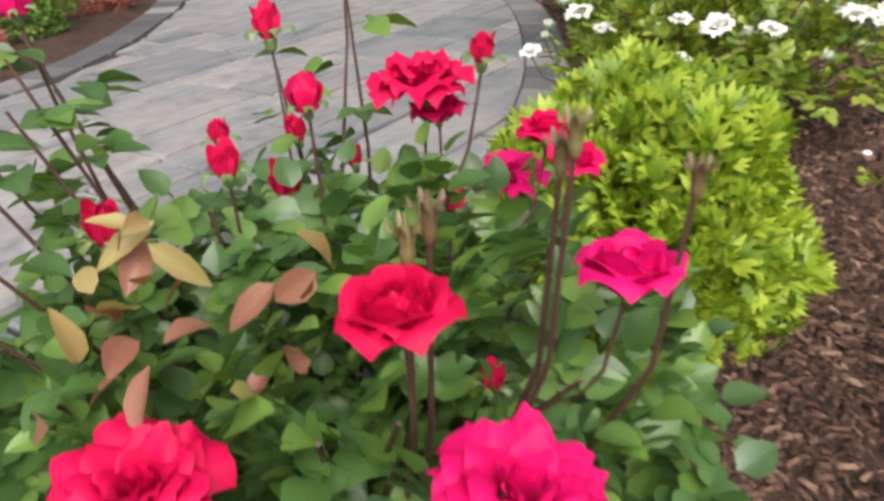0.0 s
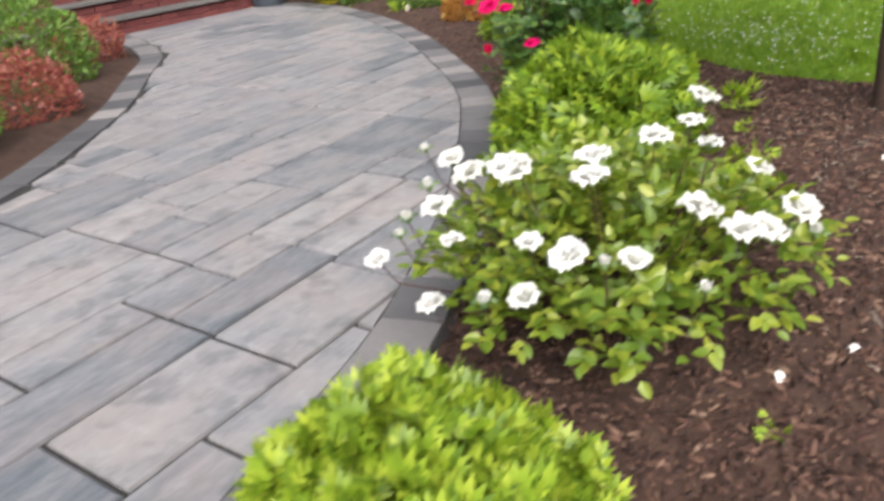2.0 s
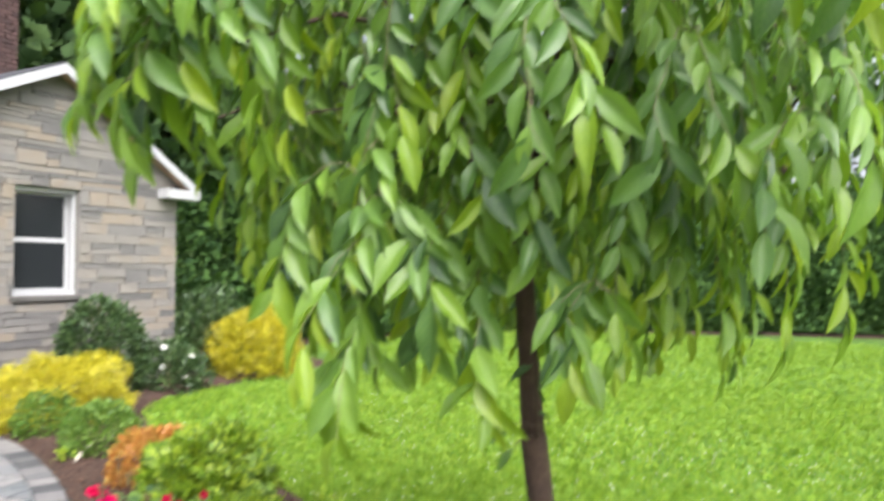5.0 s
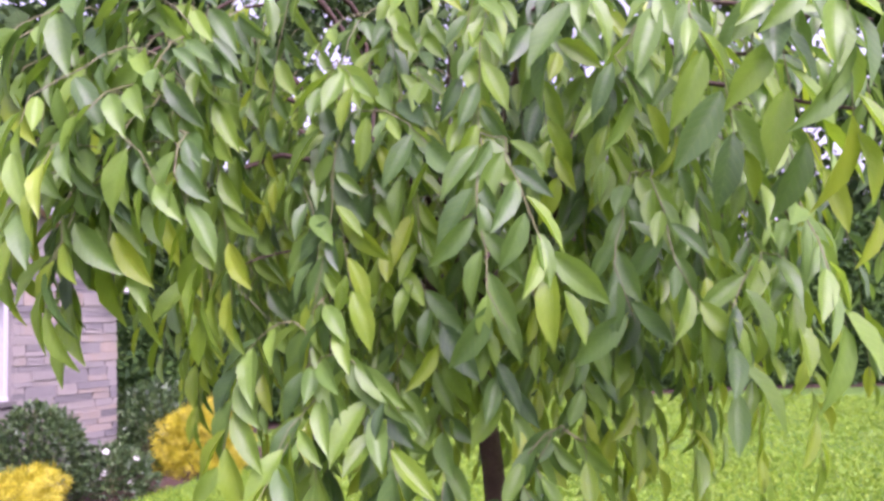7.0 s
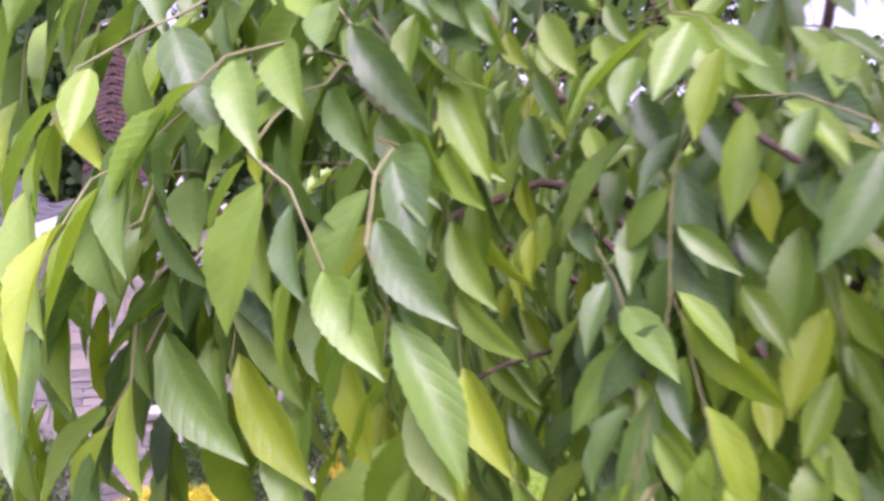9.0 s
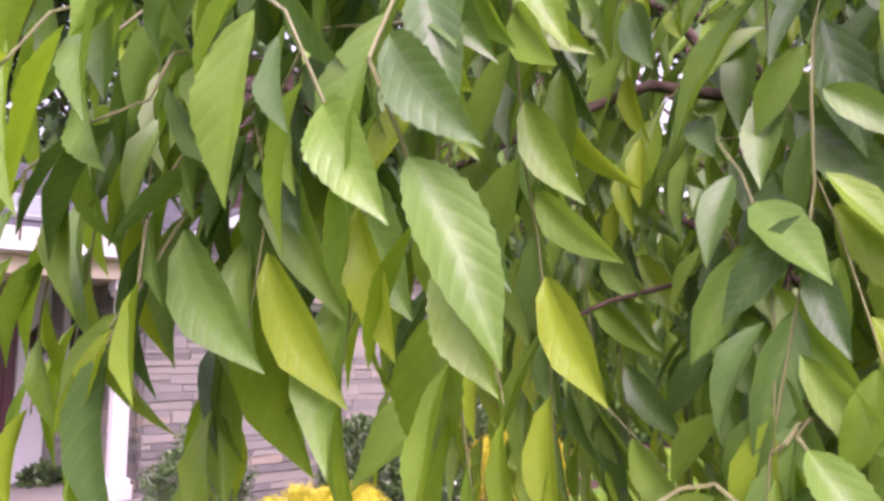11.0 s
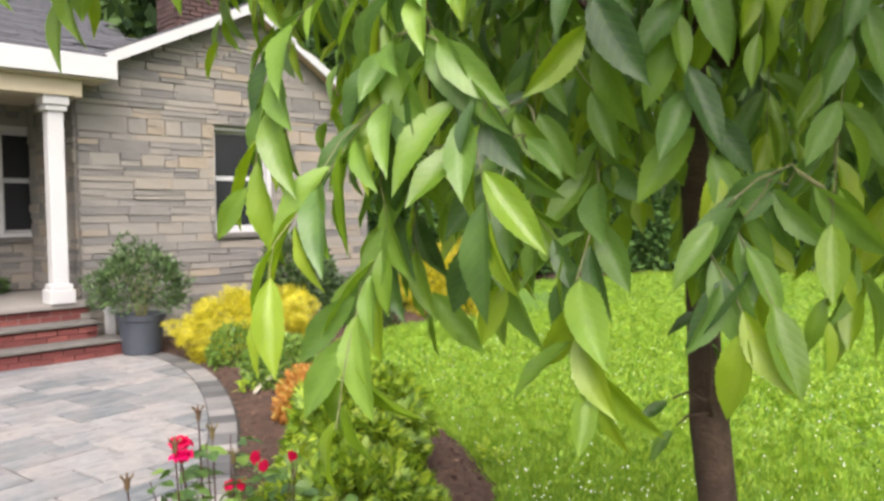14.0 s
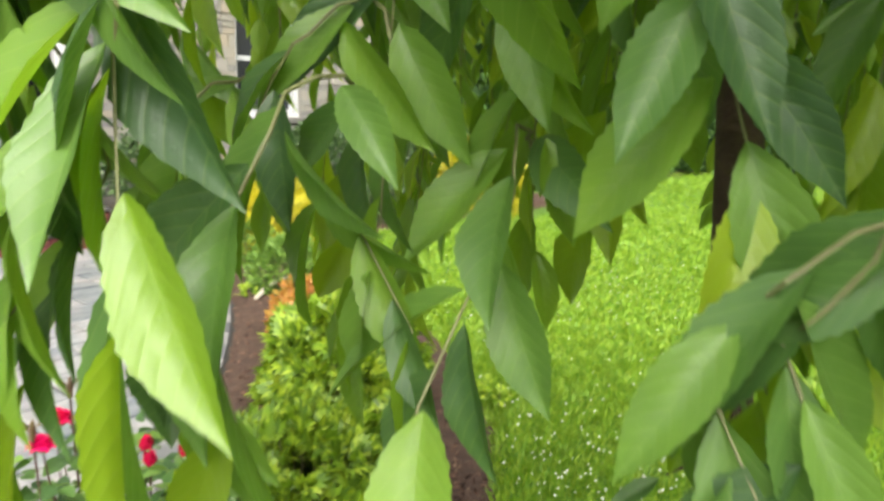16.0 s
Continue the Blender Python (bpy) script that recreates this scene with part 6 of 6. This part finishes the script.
def white_roses():
    g = random.Random(12)
    spots = [(2.01, 1.11, 0.45), (1.95, 0.97, 0.46), (1.86, 1.00, 0.39), (1.68, 1.02, 0.31), (1.77, 0.84, 0.38), (1.72, 0.88, 0.22), (1.76, 0.60, 0.33), (1.96, 0.85, 0.50), (1.96, 0.81, 0.50), (2.06, 0.67, 0.53), (2.00, 0.63, 0.51), (1.84, 0.55, 0.41), (1.92, 0.45, 0.40), (2.23, 0.63, 0.54), (2.42, 0.66, 0.52), (2.58, 0.74, 0.53), (2.33, 0.55, 0.51), (2.09, 0.42, 0.46), (2.37, 0.45, 0.46), (2.15, 0.35, 0.41), (2.22, 0.32, 0.38), (2.21, 0.34, 0.40), (2.38, 0.35, 0.38), (1.82, 0.64, 0.42)]
    small = [(1.96, 1.16, 0.49), (1.92, 1.11, 0.41), (1.82, 1.08, 0.36), (1.77, 1.05, 0.34), (1.73, 0.70, 0.30), (2.44, 0.33, 0.31), (2.01, 0.34, 0.34), (1.88, 0.49, 0.40)]
    blooms = [(x, y, z, g.uniform(0.7, 1.1), OPEN_WHITE[i % 3]) for i, (x, y, z) in enumerate(spots)]
    buds = [(x, y, z, g.uniform(0.8, 1.1), BUD_WHITE) for x, y, z in small]
    rose_bush("white shrub rose with lime green leaves in mulch", (2.22, 0.75, 0), (0.48, 0.45, 0.235), 0.215, 1000, 0.040, LIMEROSE, 45, blooms, buds, "white rose bushes")


red_roses()
white_roses()
dark_one = bpy.data.objects["low_dark_shrub"]
for i, (x, y, z) in enumerate(((-0.30, -0.28, 0.34), (0.10, -0.36, 0.46), (-0.22, -0.20, 0.58), (0.05, -0.30, 0.16))):
    under("bloom", OPEN_WHITE[i % 3], dark_one, Matrix.Translation((x, y, z)) @ Matrix.Rotation(0.9, 4, "X"))


# ---- small things on the ground ----
def mulch_chips():
    g = np.random.default_rng(61)
    xy = np.concatenate([g.uniform((1.0, -1.2), (5.2, 2.8), (62000, 2)), g.uniform((3.4, 2.2), (7.0, 9.0), (14000, 2)), g.uniform((-2.6, -2.8), (2.0, 0.4), (24000, 2)), g.uniform((0.6, -0.9), (1.6, 0.3), (7000, 2))])
    xy = xy + g.normal(size=xy.shape) * 0.2
    d = inside(P_RIGHT, xy)
    xy, d = xy[d > 0.01], d[d > 0.01]
    z = bed_rise(d) + 0.004
    n = len(xy)
    chip = (np.array([(-0.5, 0, 0), (0.5, 0.02, 0), (-0.4, 1, 0.05), (0.35, 0.92, 0.02), (-0.42, 0.1, 0.3), (0.4, 0.1, 0.26), (0.0, 0.85, 0.25)]), [(0, 1, 5, 4), (1, 3, 6, 5), (3, 2, 6), (2, 0, 4, 6)])
    way = np.column_stack([g.normal(size=(n, 2)), g.normal(size=n) * 0.28])
    up = np.column_stack([g.normal(size=(n, 2)) * 0.3, np.ones(n)])
    l = 0.007 + 0.034 * g.uniform(0, 1, n) ** 2.2
    ob = scatter("mulch", chip, np.column_stack([xy, z]), way, up, l, g.uniform(0.003, 0.010, n), CHIP, kind="stuff", label="shredded brown bark chips over the bed")
    tagged(ob, category="mulch")
    # pale dry straw strewn round the cherry's foot
    m = 900
    xy = np.concatenate([g.normal(size=(m, 2)) * np.array([0.55, 0.6]) + np.array([3.85, 0.85]), g.uniform((2.2, -0.1), (4.9, 2.4), (350, 2))])
    d = inside(P_RIGHT, xy)
    xy, d = xy[d > 0.06], d[d > 0.06]
    n = len(xy)
    fibre = (np.array([(-0.5, 0, 0), (0.5, 0, 0), (-0.5, 0.5, 0.06), (0.5, 0.5, 0.06), (0.0, 1, 0.0)]), [(0, 1, 3, 2), (2, 3, 4)])
    ob = scatter("straw", fibre, np.column_stack([xy, bed_rise(d) + 0.013]), np.column_stack([g.normal(size=(n, 2)), g.normal(size=n) * 0.12]), np.column_stack([g.normal(size=(n, 2)) * 0.3, np.ones(n)]), g.uniform(0.012, 0.05, n), g.uniform(0.0010, 0.0024, n), PALEWOOD, kind="stuff", label="pale dry straw strewn over the mulch")
    tagged(ob, category="straw")


def lawn_grass():
    g = np.random.default_rng(71)
    parts_ = []
    for lo, hi, n in (((4.5, -1.5), (7.5, 5.5), 46000), ((7.5, -2.5), (13.0, 8.0), 42000), ((2.4, -2.0), (4.6, 0.4), 22000), ((4.6, 2.4), (9.5, 8.0), 16000), ((13.0, -2.0), (21.0, 11.0), 30000)):
        parts_.append(g.uniform(lo, hi, (n, 2)))
    xy = np.concatenate(parts_)
    xy = xy + g.normal(size=xy.shape) * 0.35
    keep = (inside(P_RIGHT, xy) < -0.005) & (inside(P_PATIO, xy) < -0.05)
    xy = xy[keep]
    n = len(xy)
    far = np.hypot(xy[:, 0] - 3, xy[:, 1]) 
    l = g.uniform(0.045, 0.085, n) * (1 + 0.03 * far)
    way = np.column_stack([g.normal(size=(n, 2)) * 0.35, np.ones(n)])
    up = np.column_stack([g.normal(size=(n, 2)), np.zeros(n)])
    for shape, near in ((TUFT, True), (FAR_TUFT, False)):
        k = (far < 5.5) == near
        ob = scatter("grass", shape, np.column_stack([xy, np.full(n, -0.038)])[k], way[k], up[k], l[k], l[k] * 1.1, GRASS, kind="stuff", label="short bright green lawn grass")
        tagged(ob, category="grass")
    m = 900
    c = np.concatenate([g.uniform((4.6, -1.0), (9.5, 6.5), (m, 2)), g.normal(size=(300, 2)) * 0.5 + np.array([5.6, 2.3])])
    c = c[(inside(P_RIGHT, c) < -0.05) & (inside(P_PATIO, c) < -0.05)]
    k = len(c)
    head = (np.array([(0, 0, -0.5), (0.5, 0, 0), (0, 0.5, 0), (-0.5, 0, 0), (0, -0.5, 0), (0, 0, 0.5)]), [(0, 2, 1), (0, 3, 2), (0, 4, 3), (0, 1, 4), (5, 1, 2), (5, 2, 3), (5, 3, 4), (5, 4, 1)])
    s = g.uniform(0.008, 0.015, k)
    ob = scatter("clover_flower", head, np.column_stack([c, g.uniform(0.02, 0.045, k)]), np.tile((0.0, 1.0, 0.0), (k, 1)), np.tile((0.0, 0.0, 1.0), (k, 1)), s, s, WHITEBIT, kind="stuff", label="tiny white clover flowers in the lawn")
    tagged(ob, category="clover")


def weed(at, n, size, seed):
    w = thing("weed", at, "small bright green weed growing in the mulch", "weed", "weeds in the mulch")
    g = np.random.default_rng(seed)
    p = np.column_stack([g.normal(size=(n, 2)) * size * 0.35, g.uniform(0.0, size * 0.7, n)])
    d = np.column_stack([p[:, :2] * 6 + g.normal(size=(n, 2)) * 0.5, g.uniform(0.1, 0.9, n)])
    l = size * g.uniform(0.4, 0.8, n)
    scatter("foliage", SPRAY, p, d, np.tile((0.0, 0.0, 1.0), (n, 1)) + g.normal(size=(n, 3)) * 0.3, l, l * 0.9, CHART, w, kind="stuff")
    part("stem", tube([(0, 0, -0.02), (0.003, 0.002, size * 0.5), (0.01, 0.0, size)], [0.003, 0.002, 0.001], 5), TWIG, w)


st = part("fallen_stick", tube([(5.32, 5.75, 0.05), (5.5, 5.95, 0.08), (5.62, 6.05, 0.09), (5.8, 6.02, 0.12)], [0.018, 0.02, 0.016, 0.01], 7), PALEWOOD, smooth=True)
tagged(st, "pale bare stick lying in the mulch", "stick")
mulch_chips()
lawn_grass()
for i, (x, y, n, s) in enumerate(((3.99, 1.43, 16, 0.13), (3.27, 0.98, 14, 0.14), (2.03, 0.20, 8, 0.05), (3.72, 1.25, 8, 0.07), (5.75, 3.3, 14, 0.12), (5.3, 5.9, 12, 0.1))):
    weed((x, y, 0.03), n, s, 80 + i)
for x, y, a in ((2.213, 0.264, 40), (2.454, 0.197, 150), (3.707, 0.676, 10)):
    bm = bmesh.new()
    petal(bm, 0, 80, 0.035, 0.010, 0.0, 30, random.Random(int(a)))
    pt = part("fallen_petal", bm, WHITEBIT, m=pose(x, y, 0.042, 0, -10, a))
    tagged(pt, "curled white petal fallen on the mulch", "petal", "fallen petals")


# ---- pieces of the pavement ----
lay_patio()
